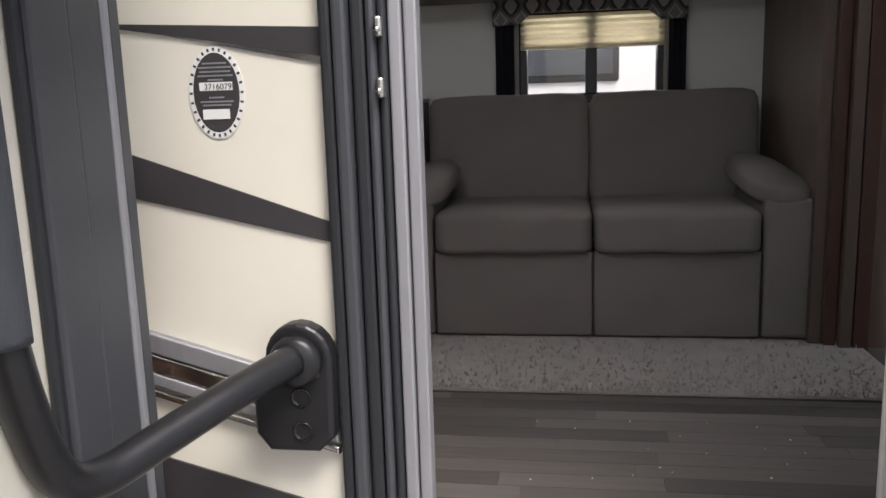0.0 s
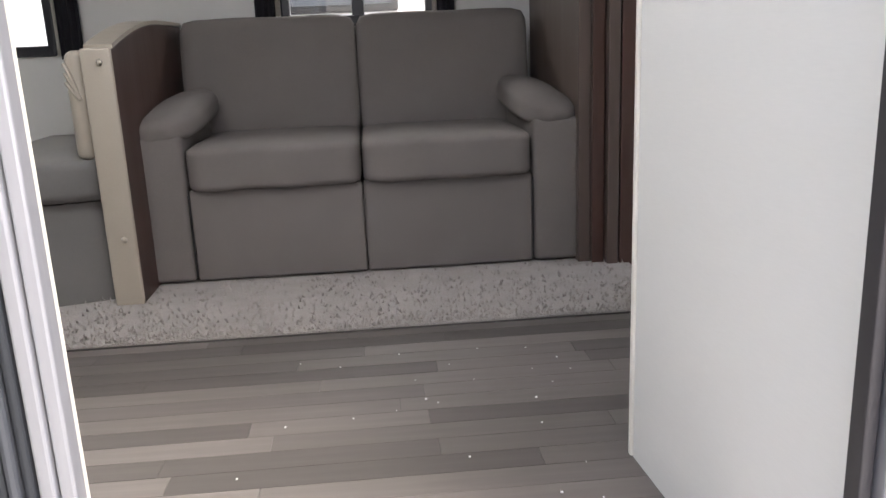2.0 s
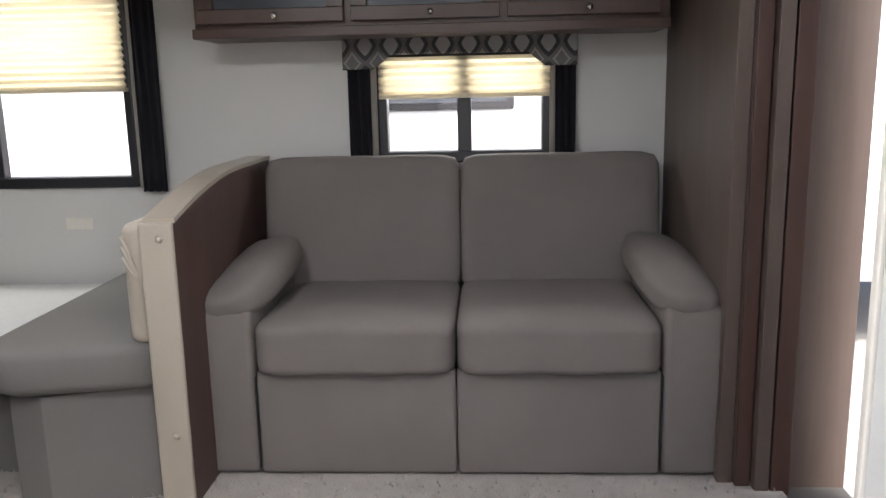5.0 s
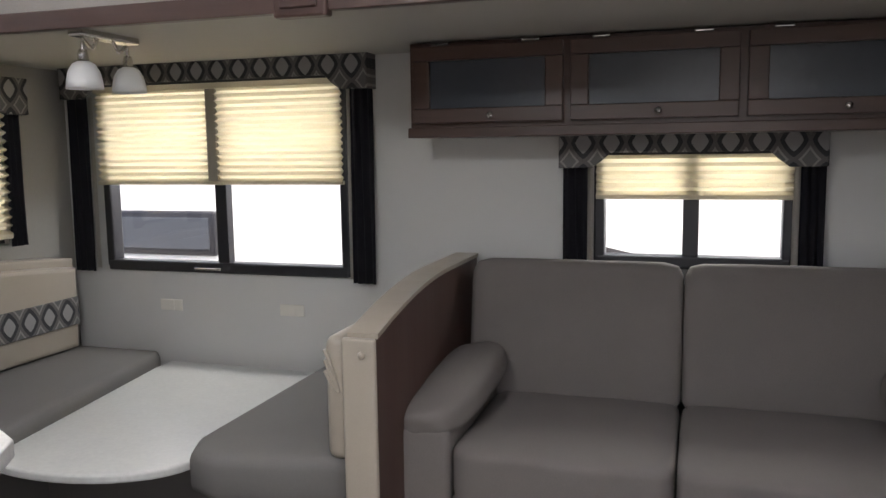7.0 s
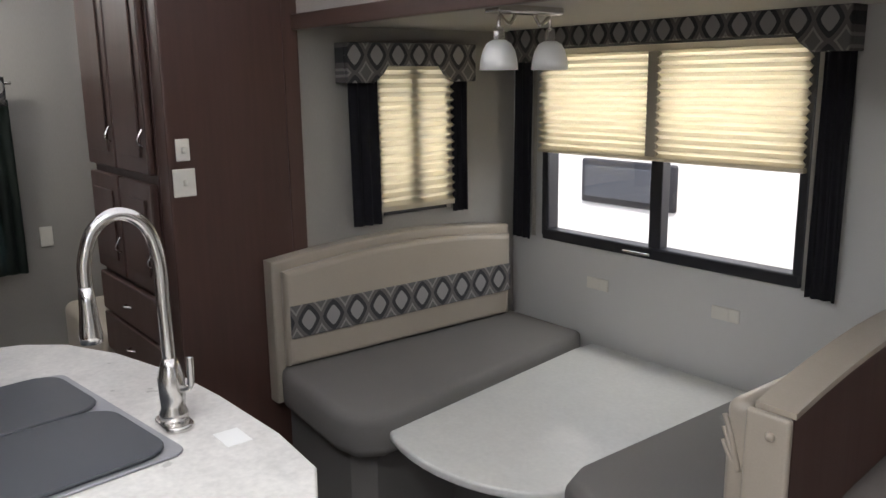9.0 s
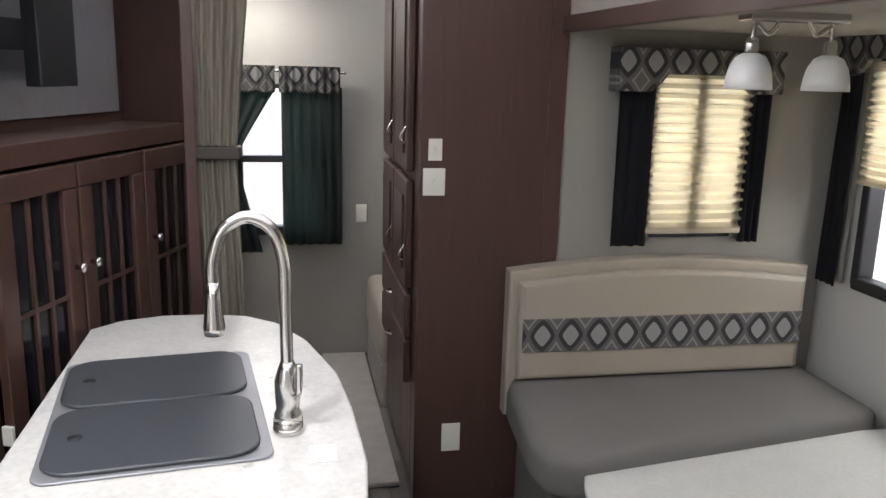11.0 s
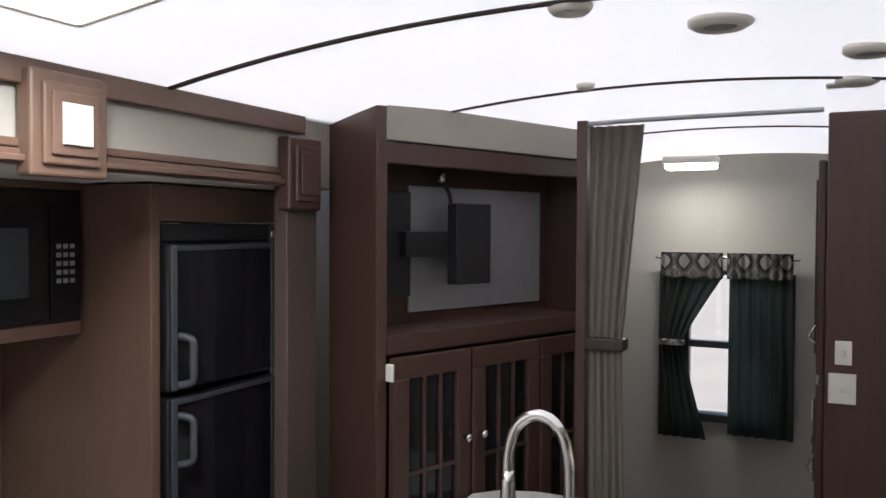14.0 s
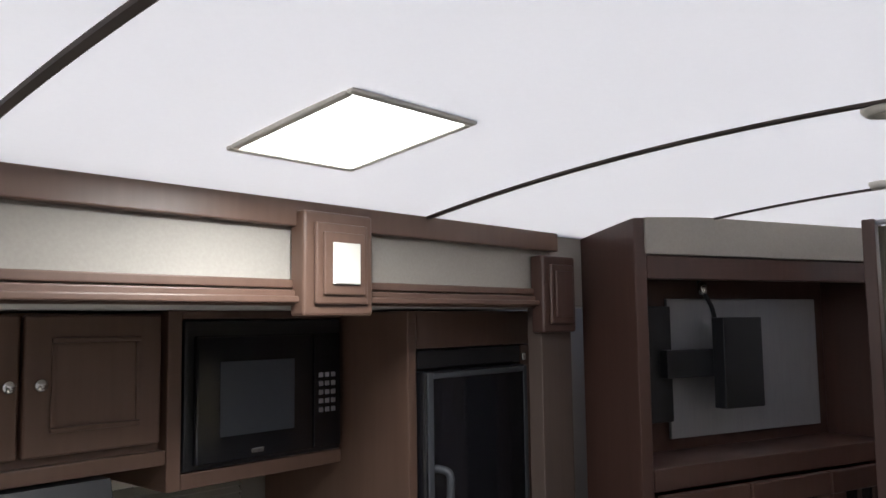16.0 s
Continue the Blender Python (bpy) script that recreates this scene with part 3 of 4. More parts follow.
b2 = bench("dinette_bench", "grey-green dinette bench with creased tan vinyl backrest", [(-1.56, 1.80), (-1.95, 1.72), (-2.06, 1.76), (-2.10, 1.86), (-2.10, 2.80), (-1.56, 2.80)],
           [(-1.56, 1.86), (-1.9, 1.76), (-2.02, 1.80), (-2.07, 1.9), (-2.07, 2.78), (-1.56, 2.78)], None)
bx("back_cushion", (-1.635, 1.80, .52), (-1.568, 2.78, .88), VINYL, b2, .03, 4, "creased tan vinyl backrest")
for k in range(3):
    tube("crease", [(-1.632, 1.803, .84 - k * .03), (-1.612, 1.797, .80 - k * .025), (-1.59, 1.80, .72)], .006, VINYL, b2, 8)
tb = thing("dinette_table", "pale laminate dinette table lowered between the benches", "table", m=pose(-2.48, 2.2, 0))
half = [(.40 * math.cos(a) if abs(math.cos(a)) < .99 else .40 * math.cos(a), -.36 - .24 * math.sin(a)) for a in [math.pi * k / 20 for k in range(21)]]
prism("tabletop", [(-.40, .60), (.40, .60)] + half, .44, .468, TABLE, tb, .008)
for x in (-.22, .22):
    tube("leg", [(x, .1, .012), (x, .1, .44)], .03, CHROME, tb)
bx("plinth", (-.38, -.2, .005), (.38, .58, .42), SEAT, tb)


# ---- windows ----
def valance(m, u0, u1, z0, z1, label):
    """A padded box valance whose ends drop lower than its middle."""
    zc = z0 + (z1 - z0) * .71
    o = thing("window_valance", label, "valance", "valances", m=m @ pose(0, 0, zc))
    z0, z1 = z0 - zc, z1 - zc
    e, zs = .16 * min(1, (u1 - u0) / .6), z0 + (z1 - z0) * .42
    pts = [(u0, z0), (u0 + e * .75, z0), (u0 + e, z0 + .03), (u0 + e * 1.15, zs), (u1 - e * 1.15, zs), (u1 - e, z0 + .03), (u1 - e * .75, z0), (u1, z0), (u1, z1), (u0, z1)]
    prism("valance_front", pts, -.095, -.07, OGEE, o, .006, 'y')
    for u in (u0, u1 - .012):
        bx("valance_return", (u, -.07, z0), (u + .012, -.002, z1), OGEE, o)
    bx("valance_top", (u0, -.095, z1 - .01), (u1, -.002, z1 + .004), OGEE, o)
    return o


def side_curtain(m, u0, u1, z0, z1, lining, label):
    o = thing("side_curtain", label, "curtain", "side curtains", m=m)
    pleated("cloth", u0, u1, z0, z1, -.045, .012, 3, CURTAIN, o)
    a = u1 if lining > 0 else u0
    pleated("lining", a - .005 + (0 if lining > 0 else -.016), a + .018 + (0 if lining > 0 else -.016), z0 + .015, z1, -.03, .004, 1, LINING, o, label="pale curtain lining")
    return o


def window(name, m, u0, u1, z0, z1, label, mull=True):
    o = thing(name, label, "window", kind="structure", m=m)
    f = .035
    for n, a, b in (("window_frame", (u0 - .012, -.022, z0 - f), (u1 + .012, .05, z0 + .012)), ("window_frame", (u0 - .012, -.022, z1 - .012), (u1 + .012, .05, z1 + .012)),
                    ("window_frame", (u0 - .02, -.020, z0 - .02), (u0 + .02, .05, z1)), ("window_frame", (u1 - .02, -.020, z0 - .02), (u1 + .02, .05, z1))):
        bx(n, a, b, FRAME, o, .008)
    c = (u0 + u1) / 2
    if mull:
        bx("mullion", (c - .028, -.012, z0), (c + .028, .035, z1), FRAME, o)
    for a, b in (((u0 + .01, c) if mull else (u0, u1)), (c, u1 - .01))[: 2 if mull else 1]:
        p = bx("pane", (a, .02, z0), (b, .024, z1), PANE, o, 0)
        p.visible_shadow = False
    return o


w1 = window("window_1", BACK, -3.2, -2.03, .90, 1.69, "black-framed sliding dinette window")
tube("latch", [(-2.75, -.03, .885), (-2.68, -.035, .885), (-2.62, -.03, .885)], .006, CHROME, w1, 8)
sh = thing("pleated_shade", "cream pleated shade half lowered over the dinette window", "shade", "shades", m=BACK)
for a, b in ((-3.215, -2.645), (-2.605, -2.025)):
    zigzag("pleats", a, b, 1.265, 1.66, -.038, SHADE, sh)
bx("divider", (-2.65, -.046, 1.268), (-2.60, -.028, 1.655), TAN, sh)
boxes("rail", [((-3.22, -.05, 1.655), (-2.02, -.026, 1.68)), ((-3.22, -.05, 1.252), (-2.02, -.026, 1.268))], SHADE, sh)
valance(BACK, -3.36, -1.885, 1.63, 1.765, "patterned grey box valance over the dinette window")
side_curtain(BACK, -3.37, -3.26, .86, 1.64, 1, "narrow black side curtain with pale lining at the dinette window")
side_curtain(BACK, -1.985, -1.885, .85, 1.64, -1, "wide black side curtain with pale lining at the dinette window")
window("window_2", BACK, -1.0, -.35, .98, 1.36, "small black-framed window above the sofa")
sh = thing("pleated_shade", "cream pleated shade partly lowered above the sofa", "shade", "shades", m=BACK)
zigzag("pleats", -1.01, -.34, 1.215, 1.36, -.038, SHADE, sh)
boxes("rail", [((-1.01, -.05, 1.20), (-.34, -.026, 1.217))], SHADE, sh)
valance(BACK, -1.14, -.24, 1.315, 1.44, "patterned grey box valance above the sofa")
side_curtain(BACK, -1.13, -1.04, .93, 1.33, 1, "short black side curtain above the sofa")
side_curtain(BACK, -.32, -.24, .93, 1.33, -1, "short black side curtain above the sofa")
window("window_3", END, 2.09, 2.45, 1.06, 1.62, "narrow window at the dinette's end")
sh = thing("pleated_shade", "cream pleated shade fully lowered at the dinette's end", "shade", "shades", m=END)
zigzag("pleats", 2.08, 2.46, 1.065, 1.62, -.038, SHADE, sh, .034)
boxes("rail", [((2.08, -.05, 1.045), (2.46, -.026, 1.066))], SHADE, sh)
valance(END, 1.92, 2.545, 1.555, 1.70, "patterned grey box valance at the dinette's end")
side_curtain(END, 1.95, 2.085, 1.0, 1.57, 1, "black side curtain with pale lining at the dinette's end")
side_curtain(END, 2.45, 2.535, 1.01, 1.57, -1, "black side curtain with pale lining at the dinette's end")

# overhead cabinet
oc = thing("overhead_cabinet", "dark cherry overhead cabinet with three smoked-glass doors", "cabinet", m=pose(-1.64, 2.55, 1.43))
bx("body", (0, .02, .02), (1.70, .30, .33), WOODX, oc)
bx("bottom_rail", (-.005, .0, 0), (1.70, .28, .035), WOODX, oc)
for k in range(3):
    x0 = .02 + k * .555
    d = boxes("door", [((x0, -.012, .05), (x0 + .53, .018, .10)), ((x0, -.012, .265), (x0 + .53, .018, .315)), ((x0, -.012, .1005), (x0 + .06, .018, .2645)), ((x0 + .47, -.012, .1005), (x0 + .53, .018, .2645))], WOODX, oc)
    bx("glass_panel", (x0 + .061, .002, .101), (x0 + .469, .012, .264), SMOKE, d, 0, label="smoked glass panel")
    lathe("knob", [(.0, 0), (.006, .001), (.005, .012), (.012, .018), (.011, .024), (.002, .027)], CHROME, d, n=12).matrix_basis = pose(x0 + .285, -.012, .073, 90)
    for e in (.1, .42):
        tube("hinge", [(x0 + e - .03, -.005, .321), (x0 + e + .03, -.005, .321)], .006, CHROME, d, 8)

# dinette lamp
lp = thing("ceiling_lamp", "two-arm nickel ceiling lamp with frosted bell shades", "lamp", m=pose(-2.445, 1.975, 1.765))
bx("base_plate", (-.03, -.13, -.022), (.03, .13, 0), CHROME, lp, .006)
for y in (-.102, .102):
    tube("arm", [(0, y * .35, -.02), (0, y * .6, -.05), (0, y * .95, -.03), (0, y, -.06), (0, y, -.085)], .006, CHROME, lp, 8)
    lathe("socket", [(.012, -.06), (.016, -.075), (.016, -.095), (.02, -.10)], CHROME, lp, (0, y, 0), 14)
    lathe("shade", [(.018, -.095), (.034, -.104), (.046, -.125), (.052, -.15), (.055, -.178), (.052, -.178), (.044, -.13)], FROST, lp, (0, y, 0), 24, "frosted white glass bell")

# carpets
cp = bx("carpet", (-3.38, 1.385, .004), (.30, 2.84, .018), CARPET, None, .006)
tagged(cp, "beige shag carpet over the slide floor", "carpet")
nb = bmesh.new()
for k in range(5200):
    x = random.uniform(-3.3, .28)
    y = 1.385 + (random.random() ** 2.2) * .62
    if y > 1.97 and x > -1.5:
        continue
    hgt, a = random.uniform(.008, .02), random.uniform(0, 6.28)
    dx, dy = .005 * math.cos(a), .005 * math.sin(a)
    v = [nb.verts.new(p) for p in ((x - dx, y - dy, .017), (x + dx, y + dy, .017), (x + dy * 1.5, y - dx * 1.5 - .004, .017 + hgt))]
    nb.faces.new(v)
tf = part("carpet_pile", nb, CARPET)
tagged(tf, "loose shaggy tufts of the beige carpet", "carpet pile", kind="stuff")
mt = bx("door_mat", (-.80, -.09, .0), (-.235, .185, .022), CARPET, None, .008)
tagged(mt, "small beige shag mat inside the door", "mat")

# wall plates
def plate(m, u, z, w, hh, label, kind):
    o = thing(kind, label, "switch" if kind == "light_switch" else "outlet", m=m @ pose(u, 0, z))
    bx("plate", (-w / 2, -.007, -hh / 2), (w / 2, -.0005, hh / 2), PLATE, o, .003)
    if kind == "light_switch":
        bx("toggle", (-.006, -.018, -.010), (.006, -.007, .010), PLATE, o)
    else:
        for s in (-1, 1):
            bx("socket", (-.016, -.009, s * hh * .22 - .012), (.016, -.0065, s * hh * .22 + .012), PLATE, o)


plate(BACK, -2.90, .712, .115, .05, "white wall outlet under the dinette window", "wall_outlet")
plate(BACK, -2.295, .714, .115, .05, "white wall outlet under the dinette window", "wall_outlet")
PAN = pose(-3.40, 0, 0, 0, 0, 90)
plate(PAN, 1.302, 1.343, .048, .075, "small ivory control on the dark pantry wall", "light_switch")
plate(PAN, 1.300, 1.232, .078, .095, "ivory switch on the dark pantry wall", "light_switch")
plate(PAN, 1.387, .275, .07, .11, "ivory outlet low on the dark pantry wall", "wall_outlet")
plate(pose(-5.08, 0, 0, 0, 0, 90), 1.2, .82, .06, .1, "ivory outlet on the bedroom wall", "wall_outlet")

# ---- pantry and wardrobe ----
pw = bx("pantry_wall", (-3.50, 1.25, 0), (-3.40, 1.70, ceil_z(1.4) - .002), WOOD, None, .006)
tagged(pw, "dark cherry pantry end wall", "wall", kind="structure")
wr = thing("wardrobe", "dark cherry bedroom wardrobe with raised-panel doors and drawers", "wardrobe", m=pose(-3.5, 1.25, 0))
bx("body", (-.75, .0, .05), (-.002, .5, 1.98), WOOD, wr)
for z0, z1 in ((.82, 1.22), (1.25, 1.95)):
    for x0 in (-.74, -.37):
        d = bx("door", (x0, -.028, z0), (x0 + .355, -.002, z1), WOOD, wr, .006)
        bx("raised_panel", (x0 + .06, -.036, z0 + .06), (x0 + .295, -.0285, z1 - .06), WOOD, d, .006)
        tube("handle", [(x0 + .33, -.03, z0 + .1), (x0 + .33, -.05, z0 + .12), (x0 + .33, -.03, z0 + .16)], .004, CHROME, d, 8)
for z0 in (.45, .63):
    d = bx("drawer", (-.74, -.028, z0), (-.015, -.002, z0 + .165), WOOD, wr, .006)
    tube("handle", [(-.41, -.03, z0 + .08), (-.38, -.05, z0 + .08), (-.35, -.03, z0 + .08)], .004, CHROME, d, 8)

h = bx("trim_post", (-2.56, -.12, 0), (-2.42, -.075, 1.835), WOODGREY)
tagged(h, "grey-brown wood post at the kitchen slide's end", "trim", "slide posts", "structure")

# ---- media cabinet ----
ang = -20
tv = thing("media_cabinet", "dark cherry media cabinet with glazed doors and an empty screen niche", "cabinet", m=pose(-2.575, .119, -.255, 0, 0, ang) @ Matrix.Scale(1.15, 4))
# its own x runs towards the bedroom as negative, y towards the outer wall as negative
L = .93
bx("base", (-L, -.20, .2225), (0, -.02, .74), WOOD, tv)
bx("side_panel", (-.035, -.20, .742), (0, -.002, 2.03), WOOD, tv)
bx("side_panel", (-L, -.20, .742), (-L + .04, -.002, 2.03), WOOD, tv)
bx("shelf", (-L + .042, -.20, 1.40), (-.037, -.004, 1.45), WOOD, tv)
bx("top_rail", (-L + .042, -.03, 1.88), (-.037, -.004, 1.935), WOOD, tv)
bx("top_fascia", (-L, -.012, 1.937), (-.03, .004, 2.03), FASCIA, tv, label="taupe fabric strip")
bx("top_board", (-L + .042, -.20, 1.95), (-.037, -.03, 1.97), WOOD, tv)
bx("back_panel", (-L + .042, -.20, .745), (-.037, -.19, 1.95), WOOD, tv)
bx("niche_panel", (-L + .09, -.188, 1.48), (-.26, -.178, 1.84), ALU, tv, .002, label="pale grey backing panel")
bx("face_rail", (-L, -.018, .70), (0, .002, .755), WOOD, tv)
us = (.035, .315, .605, .90)
for a, b in zip(us, us[1:]):
    d = boxes("door", [((-b + .004, 0, .78), (-a - .004, .022, .84)), ((-b + .004, 0, 1.34), (-a - .004, .022, 1.395)), ((-b + .004, 0, .8405), (-b + .055, .022, 1.3395)), ((-a - .055, 0, .8405), (-a - .004, .022, 1.3395))], WOOD, tv)
    bx("glass_panel", (-b + .056, .006, .841), (-a - .056, .010, 1.339), GLOSS, d, 0, label="dark glass")
    for f in (.33, .67):
        u = -b + .056 + (b - a - .112) * f
        bx("muntin", (u - .005, .0105, .841), (u + .005, .018, 1.339), WOOD, d, .001)
    bx("muntin", (-b + .056, .0105, 1.09), (-a - .056, .017, 1.10), WOOD, d, .001)
    k = -b + .03 if a < .1 else -a - .03
    lathe("knob", [(.0, 0), (.006, .001), (.005, .012), (.012, .018), (.011, .024), (.002, .027)], CHROME, d, n=12).matrix_basis = pose(k, .022, 1.16, -90)
    if a < .1:
        for z in (1.36, .86):
            bx("hinge", (-a - .002, .0, z - .022), (-a + .008, .026, z + .022), PLATE, d)
bx("stereo", (-.34, -.02, .56), (-.06, .012, .695), GLOSS, tv, label="black stereo unit")
tvm = thing("screen_bracket", "black articulated wall bracket for a missing screen", "bracket", m=tv.matrix_basis.copy())
bx("wall_plate", (-.235, -.177, 1.53), (-.115, -.14, 1.82), BLACK, tvm)
boxes("arm", [((-.44, -.14, 1.64), (-.19, -.11, 1.71))], BLACK, tvm)
bx("screen_plate", (-.485, -.11, 1.56), (-.345, -.07, 1.79), BLACK, tvm)
tube("cable", [(-.37, -.12, 1.78), (-.38, -.14, 1.82), (-.35, -.15, 1.88), (-.35, -.15, 1.93)], .006, BLACK, tvm, 8)
lathe("cable_plug", [(.006, 0), (.012, .005), (.012, .03), (.004, .035)], CHROME, tvm, (-.35, -.14, 1.85), 10)

# bedroom curtain at the doorway, bedroom window
dc = thing("door_curtain", "tan privacy curtain tied back at the bedroom doorway", "curtain", m=pose(-3.26, 0, 0, 0, 0, 90))
pleated("cloth", .54, .72, .05, 2.06, -.02, .018, 5, TAN, dc, (1.33, .62), .005)
bx("tie", (.535, -.05, 1.325), (.665, .02, 1.365), SEAM, dc, .006)
tube("rail", [(.52, -.02, 2.07), (.8, -.02, 2.075), (1.24, -.02, 2.075)], .008, ALU, dc, 8)
h = bx("trim_doorway", (-3.30, .50, 0), (-3.22, .535, 2.08), WOOD)
tagged(h, "dark wood jamb of the bedroom doorway", "trim", kind="structure")
BED = pose(-5.08, 0, 0, 0, 0, 90)
wb = window("window_4", BED, .55, 1.0, .74, 1.50, "bedroom window behind green curtains", False)
bx("mullion", (.55, -.015, 1.10), (1.0, .03, 1.135), FRAME, wb)
bc = thing("bedroom_curtain", "dark green bedroom curtain gathered by a tie", "curtain", "bedroom curtains", m=BED)
pleated("cloth", .42, .755, .62, 1.50, -.06, .018, 5, GREEN, bc, (1.13, .36))
bx("tie", (.42, -.09, 1.11), (.55, -.03, 1.14), OGEE, bc)
bc = thing("bedroom_curtain", "dark green bedroom curtain hanging closed", "curtain", "bedroom curtains", m=BED)
pleated("cloth", .775, 1.09, .66, 1.50, -.06, .02, 6, GREEN, bc)
bv = thing("bedroom_valance", "gathered patterned valance over the bedroom window", "valance", m=BED)
pleated("ruffle", .43, .745, 1.47, 1.605, -.085, .014, 8, OGEE, bv)
pleated("ruffle", .765, 1.08, 1.47, 1.605, -.085, .014, 8, OGEE, bv)
tube("rod", [(.40, -.06, 1.575), (.75, -.06, 1.58), (1.11, -.06, 1.575)], .008, CHROME, bv, 8)
bl = thing("bedroom_lamp", "lit white bedroom ceiling lamp", "lamp", m=pose(-4.75, .62, 2.035))
bx("housing", (-.07, -.13, .012), (.07, .13, .05), PLATE, bl, .01)
bx("diffuser", (-.06, -.12, -.012), (.06, .12, .012), LAMPON, bl, .012, 3)
cp = bx("bedroom_carpet", (-5.05, .98, .0), (-3.55, 1.22, .022), CARPET, None, .006)
tagged(cp, "beige carpet strip beside the wardrobe", "carpet")
bd = thing("bed", "beige covered bed corner beyond the wardrobe", "bed", m=pose(-4.65, 1.5, 0))
bx("mattress", (-.35, -.28, .22), (.35, .3, .5), VINYL, bd, .05, 4)
bx("base", (-.34, -.27, .0), (.34, .3, .22), CARPET, bd, .01)

# ---- kitchen ----
fr = thing("fridge", "black two-door fridge in a wood surround", "fridge", m=pose(-2.10, -.25, 0))
bx("surround_side", (-.03, -.58, .0), (0, 0, 1.83), WOODK, fr)
bx("surround_top", (-.56, -.58, 1.735), (-.032, -.002, 1.83), WOODK, fr)
bx("surround_side", (-.56, -.58, .0), (-.47, -.004, 1.733), WOODK, fr)
bx("body", (-.466, -.57, .1), (-.034, -.03, 1.73), BLACK, fr)
bx("vent_strip", (-.46, -.028, 1.685), (-.036, .0, 1.73), BLACK, fr)
for z0, z1, h0 in ((1.30, 1.68, 1.315), (.35, 1.285, 1.11)):
    d = bx("door", (-.46, -.028, z0), (-.036, .022, z1), GLOSS, fr, .008)
    boxes("door_frame", [((-.062, .0225, z0 + .004), (-.042, .028, z1 - .004)), ((-.455, .0225, z0 + .004), (-.44, .028, z1 - .004)), ((-.439, .0225, z1 - .02), (-.063, .028, z1 - .006))], DKGREY, d)
    tube("handle", [(-.07, .022, h0), (-.085, .055, h0 + .012), (-.085, .058, h0 + .06), (-.085, .055, h0 + .115), (-.07, .022, h0 + .127)], .010, DKGREY, d, 10)
for z in (1.29, 1.70):
    tube("hinge_pin", [(-.462, .01, z - .01), (-.462, .01, z + .01)], .007, CHROME, fr, 8)

uc = thing("upper_cabinet", "wood kitchen upper cabinet with raised-panel doors", "cabinet", m=pose(-1.0, -.5, 1.5))
bx("body", (-.595, -.34, .03), (-.13, -.02, .33), WOODK, uc)
bx("bottom_rail", (-.60, -.34, 0), (-.13, .0, .032), WOODK, uc)
for x0, wd in ((-.585, .285), (-.292, .155)):
    d = bx("door", (x0, -.018, .05), (x0 + wd, .004, .325), WOODK, uc, .005)
    boxes("moulding", [((x0 + .05, .0045, .095), (x0 + wd - .05, .010, .105)), ((x0 + .05, .0045, .27), (x0 + wd - .05, .010, .28)), ((x0 + .05, .0045, .1055), (x0 + .06, .010, .2695)), ((x0 + wd - .06, .0045, .1055), (x0 + wd - .05, .010, .2695))], WOODK, d, .002)
    lathe("knob", [(.0, 0), (.006, .001), (.005, .012), (.013, .018), (.012, .024), (.002, .027)], CHROME, d, n=12).matrix_basis = pose(x0 + (.26 if x0 < -.4 else .025), .004, .19, -90)
mc = thing("microwave_cabinet", "wood cabinet holding the microwave", "cabinet", m=pose(-1.6, -.5, 1.44))
bx("side", (-.035, -.34, 0), (0, .004, .395), WOODK, mc)
bx("bottom", (-.50, -.34, 0), (-.036, .002, .035), WOODK, mc)
bx("top", (-.50, -.34, .375), (-.036, .002, .395), WOODK, mc)
mw = thing("microwave", "black built-in microwave oven", "microwave", m=pose(-1.64, -.5, 1.477))
bx("body", (-.455, -.32, 0), (0, .004, .335), BLACK, mw, .004)
d = bx("door", (-.35, .0045, .012), (-.02, .022, .30), GLOSS, mw, .005)
bx("door_window", (-.29, .0225, .07), (-.08, .0245, .24), SMOKE, d, .002)
cpn = bx("control_panel", (-.445, .0045, .012), (-.355, .018, .30), GLOSS, mw, .004)
for r in range(5):
    for k in range(3):
        bx("button", (-.425 + k * .02, .0185, .10 + r * .022), (-.411 + k * .02, .0205, .112 + r * .022), ALU, cpn, .001)
bx("badge", (-.20, .0225, .025), (-.165, .0245, .036), CHROME, mw, .002)
rh = thing("range_hood", "black range hood under the upper cabinet", "hood", m=pose(-1.13, -.5, 1.40))
prism("hood", [(-.34, 0), (.05, 0), (.02, .095), (-.34, .095)], -.34, -.02, BLACK, rh, .004, 'x')
kw = window("window_5", KIT, 1.36, 2.0, 1.0, 1.42, "kitchen window above the counter")
kb = thing("mini_blind", "white slatted blind on the kitchen window", "blind", m=KIT)
for k in range(22):
    s = bx("slat", (1.36, -.014, -.001), (2.0, .014, .001), SHADEW, kb, 0)
    s.matrix_basis = pose(0, -.04, 1.0 + k * .0185, 38)
bx("head_rail", (1.35, -.06, 1.405), (2.01, -.02, 1.43), PLATE, kb)
plate(pose(0, -.80, 0, 0, 0, 180), 2.02, 1.18, .075, .115, "ivory outlet beside the kitchen window", "wall_outlet")
bx("post", (-2.08, -.84, .92), (-2.0, -.805, 1.43), WALLG, mc)
kc = thing("base_cabinet", "wood kitchen base cabinet run", "cabinet", m=pose(-1.14, -.27, 0))
bx("body", (-.94, -.55, .02), (-.20, -.02, .865), WOODK, kc)
for k in range(3):
    x0 = -.93 + k * .25
    d = bx("door", (x0, -.018, .1), (x0 + .24, .004, .62), WOODK, kc, .005)
    lathe("knob", [(.0, 0), (.006, .001), (.005, .012), (.013, .018), (.012, .024), (.002, .027)], CHROME, d, n=12).matrix_basis = pose(x0 + .21, .004, .55, -90)
    bx("drawer", (x0, -.018, .65), (x0 + .24, .004, .84), WOODK, kc, .005)
ctp = bx("kitchen_worktop", (-2.09, -.84, .868), (-1.335, -.24, .905), COUNTER, None, .006)
